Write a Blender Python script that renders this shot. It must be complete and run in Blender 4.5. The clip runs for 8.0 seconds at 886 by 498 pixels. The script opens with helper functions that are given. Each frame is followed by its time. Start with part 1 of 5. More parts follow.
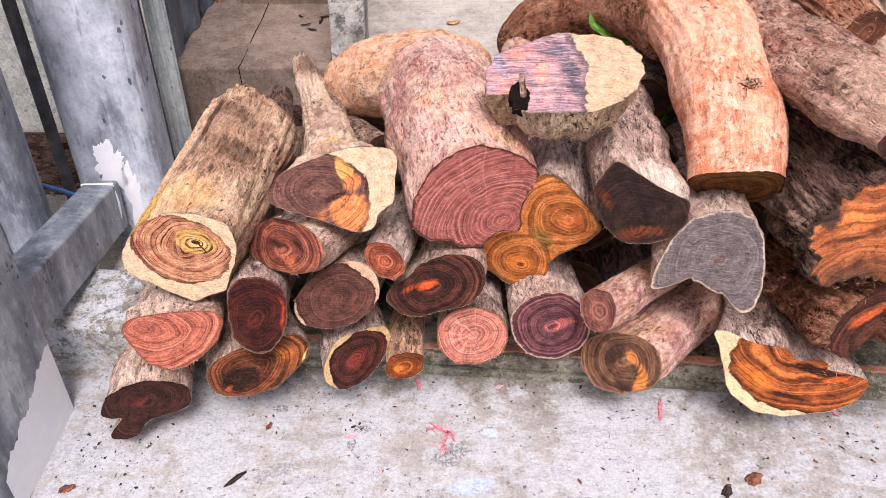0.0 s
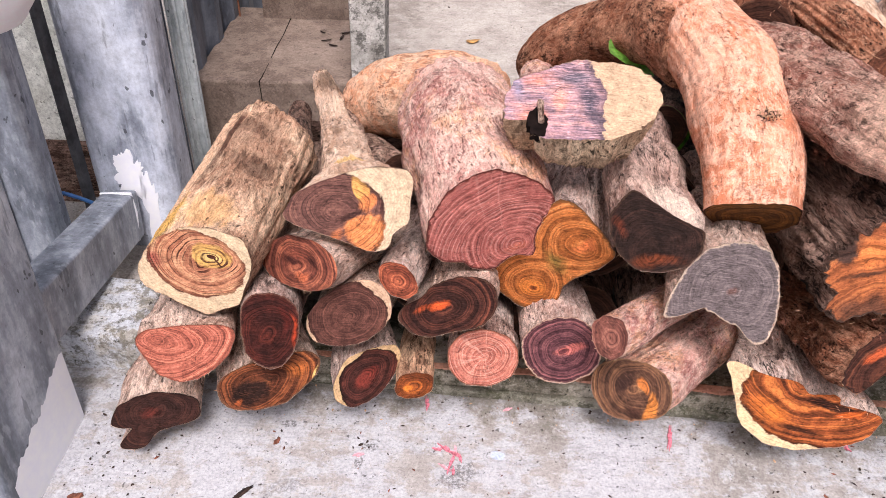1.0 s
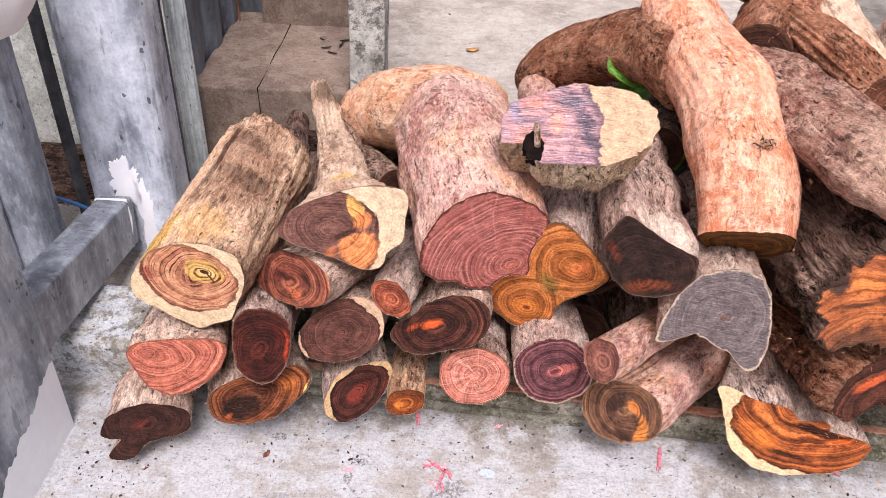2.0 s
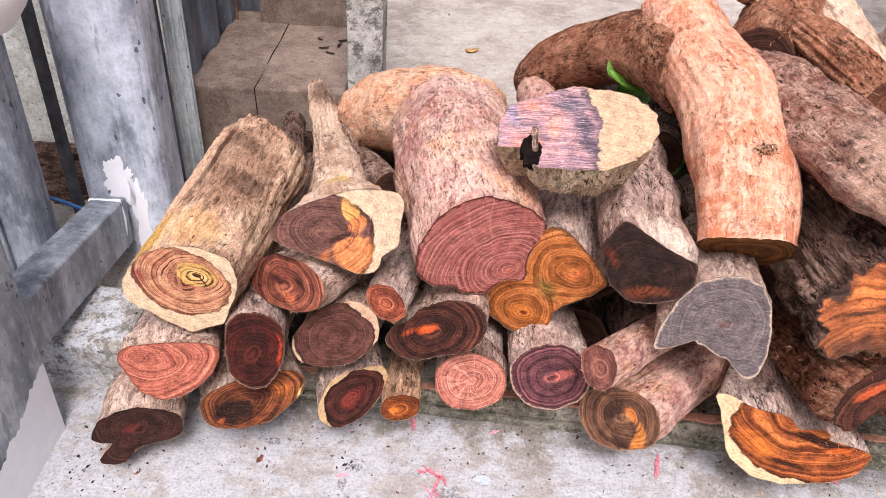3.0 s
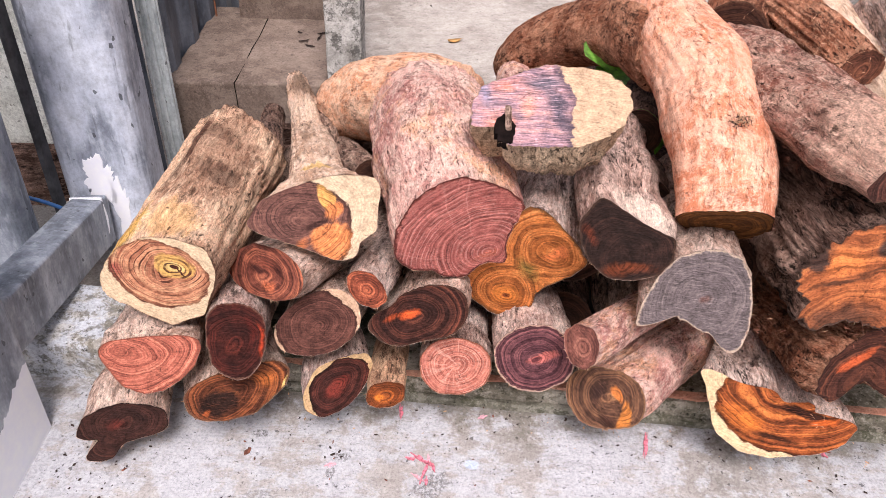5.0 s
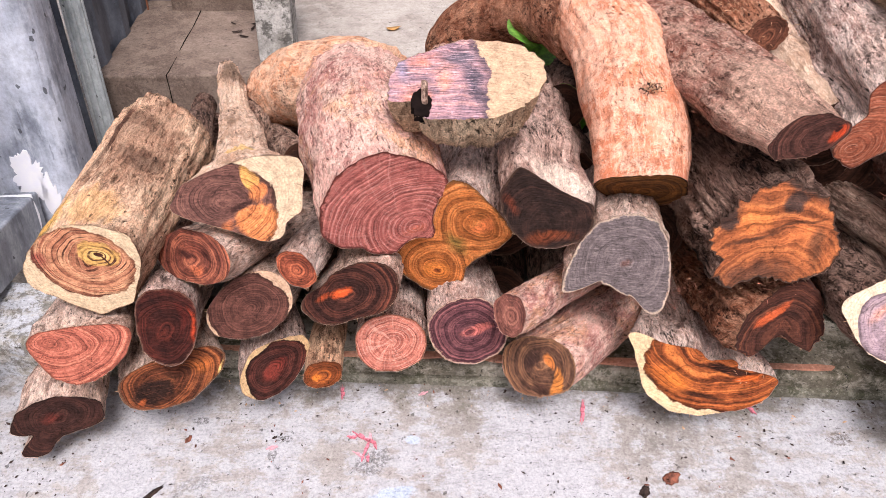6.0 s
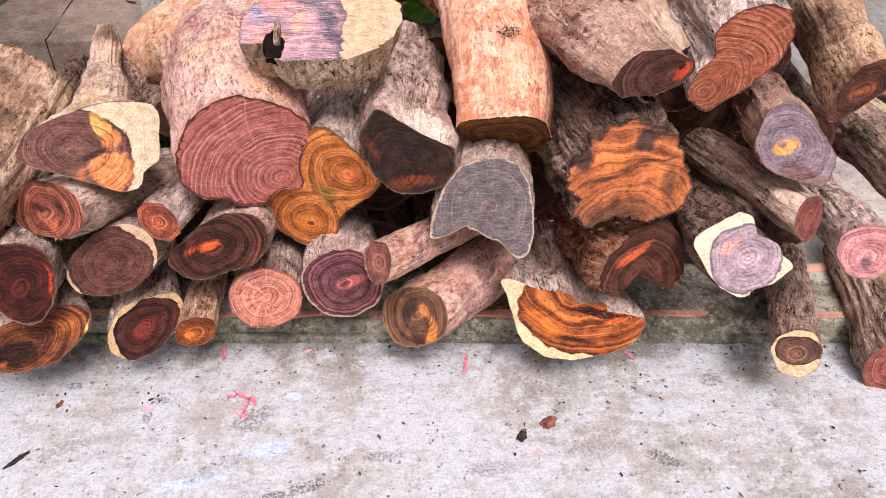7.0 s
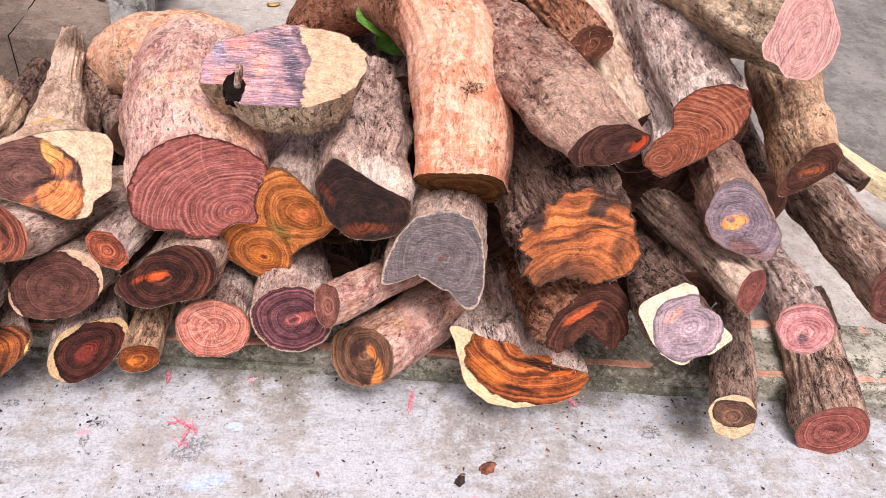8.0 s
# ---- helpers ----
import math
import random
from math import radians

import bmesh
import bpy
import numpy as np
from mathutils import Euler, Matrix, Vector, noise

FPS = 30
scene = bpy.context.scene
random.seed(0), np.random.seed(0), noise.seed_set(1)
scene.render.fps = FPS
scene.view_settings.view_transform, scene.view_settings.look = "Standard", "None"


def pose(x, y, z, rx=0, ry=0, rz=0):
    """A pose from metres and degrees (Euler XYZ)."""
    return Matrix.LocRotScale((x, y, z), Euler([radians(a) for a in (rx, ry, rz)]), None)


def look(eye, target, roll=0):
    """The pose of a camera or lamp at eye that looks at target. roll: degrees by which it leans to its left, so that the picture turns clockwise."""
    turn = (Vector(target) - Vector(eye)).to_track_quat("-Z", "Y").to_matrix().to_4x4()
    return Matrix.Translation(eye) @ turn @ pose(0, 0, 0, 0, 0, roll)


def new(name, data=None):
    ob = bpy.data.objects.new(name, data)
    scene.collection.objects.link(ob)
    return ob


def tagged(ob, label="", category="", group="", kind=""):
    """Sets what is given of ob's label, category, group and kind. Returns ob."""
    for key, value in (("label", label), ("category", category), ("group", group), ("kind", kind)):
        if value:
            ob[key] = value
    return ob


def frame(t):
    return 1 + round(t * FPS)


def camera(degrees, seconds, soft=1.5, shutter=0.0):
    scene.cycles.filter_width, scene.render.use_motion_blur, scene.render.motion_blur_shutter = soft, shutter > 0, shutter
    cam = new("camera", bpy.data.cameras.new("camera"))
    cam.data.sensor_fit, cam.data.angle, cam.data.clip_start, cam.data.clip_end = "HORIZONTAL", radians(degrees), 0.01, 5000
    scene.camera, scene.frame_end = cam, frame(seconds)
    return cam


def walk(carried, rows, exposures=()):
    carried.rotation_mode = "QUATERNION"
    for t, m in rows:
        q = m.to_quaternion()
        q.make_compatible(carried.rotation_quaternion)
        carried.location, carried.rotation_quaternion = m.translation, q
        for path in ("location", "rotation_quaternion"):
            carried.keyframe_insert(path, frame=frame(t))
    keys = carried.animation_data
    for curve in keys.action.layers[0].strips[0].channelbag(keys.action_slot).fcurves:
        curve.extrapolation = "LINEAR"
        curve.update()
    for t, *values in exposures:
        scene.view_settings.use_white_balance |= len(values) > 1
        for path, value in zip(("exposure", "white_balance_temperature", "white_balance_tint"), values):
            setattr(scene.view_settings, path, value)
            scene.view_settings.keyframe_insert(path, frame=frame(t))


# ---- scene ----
cam = camera(61.5, 8.0, soft=0.7)
EXPOSURE, KELVIN, TINT = 0.84, 6350.0, 19.0
PATH = [
    (0, (0.015, 0.025, 1.025), (-0.005, 1.55, -0.269), -0.2),
    (0.5, (0.016, 0.032, 1.024), (-0.029, 1.57, -0.254), 0.2),
    (1, (0.013, 0.031, 1.036), (-0.041, 1.577, -0.231), 0.8),
    (1.5, (0.009, 0.03, 1.052), (-0.042, 1.578, -0.213), 1.6),
    (2, (0.015, 0.05, 1.058), (-0.029, 1.595, -0.211), 2.3),
    (2.2, (0.019, 0.054, 1.057), (-0.021, 1.613, -0.196), 2.9),
    (3.5, (0.019, 0.071, 1.049), (-0.031, 1.609, -0.229), 2.2),
    (4, (0.025, 0.074, 1.036), (-0.032, 1.612, -0.241), 1.6),
    (5.5, (0.059, 0.044, 1.039), (0.058, 1.585, -0.237), 0.7),
    (6, (0.097, 0.028, 1.027), (0.16, 1.56, -0.258), 0.8),
    (6.5, (0.19, -0.005, 0.994), (0.338, 1.51, -0.303), 1.7),
    (6.7, (0.206, -0.017, 0.976), (0.38, 1.498, -0.318), 2.2),
    (7, (0.204, -0.02, 0.981), (0.416, 1.487, -0.316), 3.1),
    (7.5, (0.226, -0.004, 0.998), (0.484, 1.49, -0.307), 5.6),
    (8, (0.228, 0.026, 1.046), (0.523, 1.513, -0.258), 9.2),
]
walk(cam, [(t, look(eye, target, roll)) for t, eye, target, roll in PATH],
     exposures=[(0.0, EXPOSURE, KELVIN, TINT), (8.0, EXPOSURE, KELVIN, TINT)])

# ---- world and light: bright overcast yard ----
world = bpy.data.worlds.new("overcast_sky")
scene.world = world
world.use_nodes = True
wn, wl = world.node_tree.nodes, world.node_tree.links
sky = wn.new("ShaderNodeTexSky")
sky.sky_type, sky.sun_disc = "NISHITA", False
sky.sun_elevation, sky.sun_rotation = radians(62), radians(200)
sky.air_density, sky.dust_density, sky.ozone_density = 1.0, 6.0, 1.0
# a cloud deck: the sky's colour is drawn most of the way to grey
grey = wn.new("ShaderNodeRGBToBW")
veil = wn.new("ShaderNodeMix")
veil.data_type = "RGBA"
veil.inputs["Factor"].default_value = 0.7
wl.new(sky.outputs["Color"], grey.inputs["Color"])
wl.new(sky.outputs["Color"], veil.inputs["A"])
wl.new(grey.outputs["Val"], veil.inputs["B"])
wl.new(veil.outputs["Result"], wn["Background"].inputs["Color"])
wn["Background"].inputs["Strength"].default_value = 0.105

sun_data = bpy.data.lights.new("sun", "SUN")
sun_data.energy, sun_data.angle, sun_data.color = 2.3, radians(18), (1.0, 0.97, 0.93)
sun = new("sun", sun_data)
sun.matrix_world = look((0.7, -1.3, 3.8), (0.2, 0.9, 0.0))


# ---- materials ----
def c(r, g, b, gain=1.15):
    """Linear base colour from an 8-bit colour; light tones are lifted and dark ones deepened a little, hue kept."""
    out = []
    for x in (r, g, b):
        x = min(255, x) / 255
        out.append((x / 12.92 if x <= 0.04045 else ((x + 0.055) / 1.055) ** 2.4) / gain)
    grey = 0.3 * out[0] + 0.6 * out[1] + 0.1 * out[2]
    k = min((max(grey, 0.004) / 0.3) ** 0.2, 0.82 / max(max(out), 0.01))
    return (*(x * k for x in out), 1.0)


class Nodes:
    """Short-hand for building one node material."""

    def __init__(self, name):
        self.mat = bpy.data.materials.new(name)
        self.mat.use_nodes = True
        self.n, self.l = self.mat.node_tree.nodes, self.mat.node_tree.links
        self.bsdf = self.n["Principled BSDF"]
        self.xyz = self.n.new("ShaderNodeTexCoord").outputs["Object"]

    def put(self, socket, value):
        if isinstance(value, bpy.types.NodeSocket):
            self.l.new(value, socket)
        else:
            socket.default_value = value

    def math(self, op, a, b=0.0, d=None):
        m = self.n.new("ShaderNodeMath")
        m.operation = op
        self.put(m.inputs[0], a)
        self.put(m.inputs[1], b)
        if d is not None:
            self.put(m.inputs[2], d)
        return m.outputs[0]

    def vec(self, op, a, b):
        m = self.n.new("ShaderNodeVectorMath")
        m.operation = op
        self.put(m.inputs[0], a)
        if op == "SCALE":
            self.put(m.inputs[3], b)
        elif op != "LENGTH":
            self.put(m.inputs[1], b)
        return m.outputs["Value" if op == "LENGTH" else "Vector"]

    def noise(self, scale, detail=4.0, rough=0.6, at=None, out="Fac", distort=0.0):
        m = self.n.new("ShaderNodeTexNoise")
        self.put(m.inputs["Vector"], at if at is not None else self.xyz)
        m.inputs["Scale"].default_value, m.inputs["Detail"].default_value = scale, detail
        m.inputs["Roughness"].default_value, m.inputs["Distortion"].default_value = rough, distort
        return m.outputs[out]

    def noise1(self, w, detail=2.0, rough=0.5):
        m = self.n.new("ShaderNodeTexNoise")
        m.noise_dimensions = "1D"
        self.put(m.inputs["W"], w)
        m.inputs["Scale"].default_value, m.inputs["Detail"].default_value, m.inputs["Roughness"].default_value = 1.0, detail, rough
        return m.outputs["Fac"]

    def voronoi(self, scale, at=None, feature="F1", out="Distance"):
        m = self.n.new("ShaderNodeTexVoronoi")
        m.feature = feature
        self.put(m.inputs["Vector"], at if at is not None else self.xyz)
        m.inputs["Scale"].default_value = scale
        return m.outputs[out]

    def step(self, x, lo, hi):
        m = self.n.new("ShaderNodeMapRange")
        m.interpolation_type = "SMOOTHSTEP"
        self.put(m.inputs["Value"], x)
        self.put(m.inputs["From Min"], lo)
        self.put(m.inputs["From Max"], hi)
        return m.outputs["Result"]

    def mix(self, f, a, b, blend="MIX"):
        m = self.n.new("ShaderNodeMix")
        m.data_type, m.blend_type = "RGBA", blend
        self.put(m.inputs["Factor"], f)
        self.put(m.inputs["A"], a)
        self.put(m.inputs["B"], b)
        return m.outputs["Result"]

    def ramp(self, x, stops):
        m = self.n.new("ShaderNodeValToRGB")
        e = m.color_ramp.elements
        while len(e) < len(stops):
            e.new(0.5)
        for k, (p, col) in zip(e, stops):
            k.position, k.color = p, col
        self.put(m.inputs["Fac"], x)
        return m.outputs["Color"]

    def stretch(self, sx, sy, sz, off=(0, 0, 0), turn=0.0):
        m = self.n.new("ShaderNodeMapping")
        self.put(m.inputs["Vector"], self.xyz)
        m.inputs["Scale"].default_value, m.inputs["Location"].default_value = (sx, sy, sz), off
        m.inputs["Rotation"].default_value = (0, 0, turn)
        return m.outputs["Vector"]

    def speckle(self, colour, scale, low, high, at=None, detail=4.0):
        """Multiplies the colour by a fine grain."""
        g = self.ramp(self.noise(scale, detail, 0.7, at=at), [(0.36, (low, low, low, 1)), (0.5, (1, 1, 1, 1)), (0.64, (high, high, high, 1))])
        return self.mix(1.0, colour, g, "MULTIPLY")

    def attr(self, name):
        m = self.n.new("ShaderNodeAttribute")
        m.attribute_name = name
        return m.outputs["Fac"]

    def rand(self):
        return self.n.new("ShaderNodeObjectInfo").outputs["Random"]

    def done(self, colour, rough=0.7, height=None, strength=0.4, dist=0.003, metal=0.0, spec=0.3):
        self.put(self.bsdf.inputs["Base Color"], colour)
        self.put(self.bsdf.inputs["Roughness"], rough)
        self.put(self.bsdf.inputs["Metallic"], metal)
        self.bsdf.inputs["Specular IOR Level"].default_value = spec
        if height is not None:
            b = self.n.new("ShaderNodeBump")
            b.inputs["Strength"].default_value, b.inputs["Distance"].default_value = strength, dist
            self.put(b.inputs["Height"], height)
            self.l.new(b.outputs["Normal"], self.bsdf.inputs["Normal"])
        return self.mat


def ellipse(k, p, e, wobble, amp):
    """0 in the middle, 1 on the rim of the ellipse e = (u, v, ru, rv, turn) in mm, with an uneven rim."""
    cx, cy, rx, ry, turn = e
    m = k.n.new("ShaderNodeMapping")
    m.vector_type = "TEXTURE"
    k.put(m.inputs["Vector"], p)
    m.inputs["Location"].default_value, m.inputs["Scale"].default_value = (cx / 1000, cy / 1000, 0), (rx / 1000, ry / 1000, 1)
    m.inputs["Rotation"].default_value = (0, 0, radians(turn))
    flat = k.vec("MULTIPLY", m.outputs["Vector"], (1, 1, 0))
    return k.math("MULTIPLY_ADD", k.math("SUBTRACT", wobble, 0.5), amp, k.vec("LENGTH", flat, 0))


def cut_wood(name, dark, mid, light, pith=(0, 0), size=60, rings=1.0, sap=None, sapc=(214, 178, 128), heart=None,
             patches=(), follow=0.45, rays=0.0, saw=0.12, sawturn=0.4, edge=None, rough=0.8, squash=1.0, wild=1.9, contrast=0.66, lines=0.34, checks=0.0, pith2=None):
    """End grain: growth rings round the pith, a wandering sapwood rim, patches of other colour, saw marks. mm."""
    k = Nodes(name)
    wob = k.noise(15, 1.5, 0.5, out="Color")
    p = k.vec("ADD", k.xyz, k.vec("SCALE", k.vec("SUBTRACT", wob, (0.5, 0.5, 0.5)), 0.016 * wild))
    wob2 = k.noise(95, 3, 0.6, out="Color")
    p = k.vec("ADD", p, k.vec("SCALE", k.vec("SUBTRACT", wob2, (0.5, 0.5, 0.5)), 0.0022 * wild))
    rel = k.vec("MULTIPLY", k.vec("SUBTRACT", p, (pith[0] / 1000, pith[1] / 1000, 0)), (1, squash, 0))
    away = k.vec("LENGTH", rel, 0)
    if pith2:
        other = k.vec("LENGTH", k.vec("MULTIPLY", k.vec("SUBTRACT", p, (pith2[0] / 1000, pith2[1] / 1000, 0)), (1, squash, 0)), 0)
        away = k.math("SMOOTH_MIN", away, other, 0.012)
    rim = k.attr("rim")
    d = k.math("ADD", k.math("MULTIPLY", away, 1 - follow), k.math("MULTIPLY", rim, follow * size / 1000))
    sep = k.n.new("ShaderNodeSeparateXYZ")
    k.l.new(rel, sep.inputs[0])
    ang = k.math("ARCTAN2", sep.outputs[1], sep.outputs[0])
    broad = k.noise1(k.math("MULTIPLY", d, 125 * rings), 2, 0.6)
    fine = k.noise1(k.math("MULTIPLY", d, 620 * rings), 3, 0.7)
    ring = k.math("ADD", k.math("MULTIPLY", broad, 0.62), k.math("ADD", k.math("MULTIPLY", fine, 0.2), k.math("MULTIPLY", k.noise(26, 5, 0.65, at=p), 0.18)))
    colour = k.ramp(ring, [(0.36, c(*[x * 0.86 for x in dark])), (0.43, c(*dark)), (0.51, c(*mid)), (0.59, c(*light)), (0.68, c(*[min(255, x * 1.18) for x in light]))])
    soft_mid = k.ramp(k.noise(30, 7, 0.72, at=p), [(0.36, c(*[0.5 * x + 0.5 * y for x, y in zip(dark, mid)])), (0.5, c(*mid)), (0.64, c(*[0.5 * x + 0.5 * y for x, y in zip(light, mid)]))])
    colour = k.mix(contrast, soft_mid, colour)
    # thin late-wood lines, unevenly spaced and fading in and out round the ring
    beat = k.math("SINE", k.math("ADD", k.math("MULTIPLY", d, 1250 * rings), k.math("MULTIPLY", k.noise1(k.math("MULTIPLY", d, 70 * rings), 2, 0.6), 16)))
    fade = k.step(k.noise(26, 3, 0.6, at=k.vec("ADD", k.xyz, (3, 1, 0))), 0.36, 0.6)
    drawn = k.math("MULTIPLY", k.step(beat, 0.35, 0.95), fade)
    blotch = k.noise(22, 6, 0.7)
    wobble = k.noise(48, 6, 0.72)
    for e, tint, soft in patches:
        inside = k.step(ellipse(k, p, e, wobble, 0.55 + soft), 1.0, 1.0 - soft)
        shade = k.ramp(ring, [(0.36, tuple(x * 0.4 for x in c(*tint)[:3]) + (1,)), (0.46, tuple(x * 0.85 for x in c(*tint)[:3]) + (1,)), (0.6, c(*[min(255, x * 1.08) for x in tint]))])
        colour = k.mix(inside, colour, shade)
    colour = k.mix(k.math("MULTIPLY", drawn, min(1.0, 1.8 * lines)), colour, c(*[x * 0.66 for x in dark]))
    colour = k.mix(k.math("MULTIPLY", k.step(blotch, 0.5, 0.72), 0.5), colour, c(*[x * 0.92 for x in dark]))
    pores = k.step(k.noise(420, 3, 0.6), 0.59, 0.66)
    colour = k.mix(k.math("MULTIPLY", pores, 0.6), colour, c(*[x * 0.5 for x in dark]))
    pale = c(*[min(255, x + 50) for x in light])
    if rays:
        ray = k.noise1(k.math("ADD", k.math("MULTIPLY", ang, 11.0), k.math("MULTIPLY", away, 30)), 4, 0.75)
        thin = k.step(k.math("SINE", k.math("ADD", k.math("MULTIPLY", d, 900), k.math("MULTIPLY", fine, 6))), 0.6, 0.97)
        colour = k.mix(k.math("MULTIPLY", k.step(ray, 0.62, 0.70), rays * 0.8), colour, pale)
        colour = k.mix(k.math("MULTIPLY", k.math("MULTIPLY", thin, fade), rays * 1.5), colour, pale)
    if checks:
        # drying checks running out from the pith
        star = k.noise1(k.math("MULTIPLY_ADD", ang, 1.15, k.math("MULTIPLY", k.noise(60, 3, 0.6), 0.5)), 1, 0.5)
        check = k.math("MULTIPLY", k.step(k.math("ABSOLUTE", k.math("SUBTRACT", star, 0.5)), 0.014, 0.004), k.step(away, size / 1000 * 0.95, size / 1000 * 0.5))
        colour = k.mix(k.math("MULTIPLY", check, checks), colour, pale)
    marks = k.noise(1.0, 5, 0.7, at=k.stretch(45, 700, 45, turn=sawturn))
    colour = k.mix(k.math("MULTIPLY", k.step(marks, 0.52, 0.66), saw * 1.8), colour, c(*[min(255, x * 1.3 + 25) for x in mid]))
    colour = k.mix(k.math("MULTIPLY", k.step(marks, 0.48, 0.34), saw * 2.2), colour, c(*[x * 0.5 for x in dark]))
    if heart or sap:
        if heart:
            e = ellipse(k, p, heart, wobble, 0.24)
        else:
            e = k.math("MULTIPLY_ADD", k.math("SUBTRACT", wobble, 0.5), 0.22, k.math("ADD", rim, sap))
        mask = k.step(e, 0.97, 1.0)
        line = k.math("MULTIPLY", k.step(e, 0.88, 0.97), k.step(e, 1.01, 0.99))
        colour = k.mix(k.math("MULTIPLY", line, 0.6), colour, c(*[x * 0.6 for x in dark]))
        s = k.mix(k.noise(60, 5, 0.7), c(*[x * 0.86 for x in sapc]), c(*[x * 1.03 for x in sapc]))
        s = k.mix(k.math("MULTIPLY", k.step(k.noise(150, 5, 0.75), 0.56, 0.68), 0.4), s, c(*[x * 0.6 for x in sapc]))
        s = k.mix(k.math("MULTIPLY", k.step(fine, 0.5, 0.38), 0.3), s, c(*[x * 0.7 for x in sapc]))
        colour = k.mix(mask, colour, s)
    if edge:
        e = k.math("MULTIPLY_ADD", k.math("SUBTRACT", k.noise(110, 4, 0.7), 0.5), 0.16, rim)
        colour = k.mix(k.step(e, 0.95, 0.985), colour, c(*edge))
    split = k.voronoi(16, at=k.vec("MULTIPLY", p, (1.0, 1.0, 0.0)), feature="DISTANCE_TO_EDGE")
    split = k.math("MULTIPLY", k.step(split, 0.016, 0.003), k.step(blotch, 0.55, 0.6))
    colour = k.mix(k.math("MULTIPLY", split, 0.5), colour, c(*[x * 0.35 for x in dark]))
    colour = k.speckle(colour, 60, 0.8, 1.14)
    colour = k.speckle(colour, 260, 0.74, 1.18)
    h = k.math("ADD", k.math("MULTIPLY", marks, 0.7), k.math("ADD", k.math("MULTIPLY", fine, 0.4), k.math("MULTIPLY", pores, -0.6)))
    return k.done(colour, k.math("MULTIPLY_ADD", blotch, 0.2, rough - 0.08), h, 0.7, 0.002, spec=0.12)


def bark_wood(name, base, dark, light, streak=0.5, patch=0.4, grain=1.0, blot=None, relief=0.004, rough=0.9, cracks=0.5, speck=1.0, stains=(), short=1.6):
    """Side of a log: fibres along the log's own run, soft worn patches, fine flecks, pits and cracks.
    short: how little the pattern is drawn out along the log; stains: ((x, y, along), (reach x, y, along), colour, amount) in mm from the middle of the sawn end."""
    k = Nodes(name)
    run = k.n.new("ShaderNodeAttribute")
    run.attribute_name = "grain"
    g = run.outputs["Vector"]
    r = k.rand()
    shift = k.n.new("ShaderNodeCombineXYZ")
    k.put(shift.inputs[0], k.math("MULTIPLY", r, 7.3))
    k.put(shift.inputs[1], k.math("MULTIPLY", r, 3.1))
    k.put(shift.inputs[2], k.math("MULTIPLY", r, 5.7))
    g1 = k.vec("ADD", g, shift.outputs[0])
    at = k.vec("ADD", g1, k.vec("SCALE", k.vec("SUBTRACT", k.noise(10, 3, at=g1, out="Color"), (0.5, 0.5, 0.5)), 0.03))

    def long(f):
        return k.vec("MULTIPLY", at, (1, 1, min(1.0, f * short)))
    big = k.noise(9, 5, 0.62, at=long(0.6))
    worn = k.noise(30, 7, 0.74, at=long(0.35))
    bands = k.noise(75 * grain, 6, 0.7, at=long(0.07))
    fibre = k.noise(260 * grain, 5, 0.7, at=long(0.06))
    colour = k.ramp(big, [(0.34, c(*[0.6 * x + 0.4 * y for x, y in zip(base, dark)])), (0.48, c(*base)), (0.64, c(*[0.4 * x + 0.6 * y for x, y in zip(base, light)]))])
    if blot:
        colour = k.mix(k.math("MULTIPLY", k.step(k.noise(8.5, 7, 0.74, at=k.vec("ADD", long(0.6), (3, 1, 2))), 0.48, 0.6), 0.75), colour, c(*blot))
    colour = k.mix(k.math("MULTIPLY", k.step(worn, 0.48, 0.56), patch * 1.2), colour, c(*light))
    colour = k.mix(k.math("MULTIPLY", k.step(bands, 0.50, 0.62), streak * 0.8), colour, c(*dark))
    colour = k.mix(k.math("MULTIPLY", k.step(bands, 0.47, 0.34), 0.5), colour, c(*[min(255, x * 1.03) for x in light]))
    soiled = k.math("MULTIPLY_ADD", k.step(k.noise(15, 4, 0.65, at=k.vec("ADD", long(0.4), (7, 3, 5))), 0.42, 0.58), 0.8, 0.2)
    scurf = k.noise(70, 7, 0.78, at=k.vec("ADD", long(0.3), (1, 6, 2)))
    colour = k.mix(k.math("MULTIPLY", k.math("MULTIPLY", k.step(scurf, 0.53, 0.61), soiled), 0.45 + 0.4 * cracks), colour, c(*[x * 0.85 for x in dark]))
    colour = k.mix(k.math("MULTIPLY", k.math("MULTIPLY", k.step(fibre, 0.54, 0.61), soiled), 0.2 + 0.6 * streak), colour, c(*[x * 0.7 for x in dark]))
    colour = k.mix(k.math("MULTIPLY", k.step(fibre, 0.46, 0.37), 0.5), colour, c(*light))
    flake = k.noise(105, 6, 0.76, at=k.vec("ADD", long(0.22), (4, 2, 7)))
    colour = k.mix(k.math("MULTIPLY", k.math("MULTIPLY", k.step(flake, 0.54, 0.58), soiled), 0.35 + 0.5 * cracks), colour, c(*[x * 0.72 for x in dark]))
    colour = k.mix(k.math("MULTIPLY", k.step(flake, 0.45, 0.40), 0.4), colour, c(*[min(255, x * 1.05) for x in light]))
    fleck = k.step(k.noise(230, 4, 0.62, at=long(0.16)), 0.585, 0.625)
    fleck = k.math("MULTIPLY", fleck, k.step(k.noise(20, 3, 0.6, at=at), 0.4, 0.6))
    colour = k.mix(k.math("MULTIPLY", fleck, 0.25 + 0.65 * speck), colour, c(*[x * 0.42 for x in dark]))
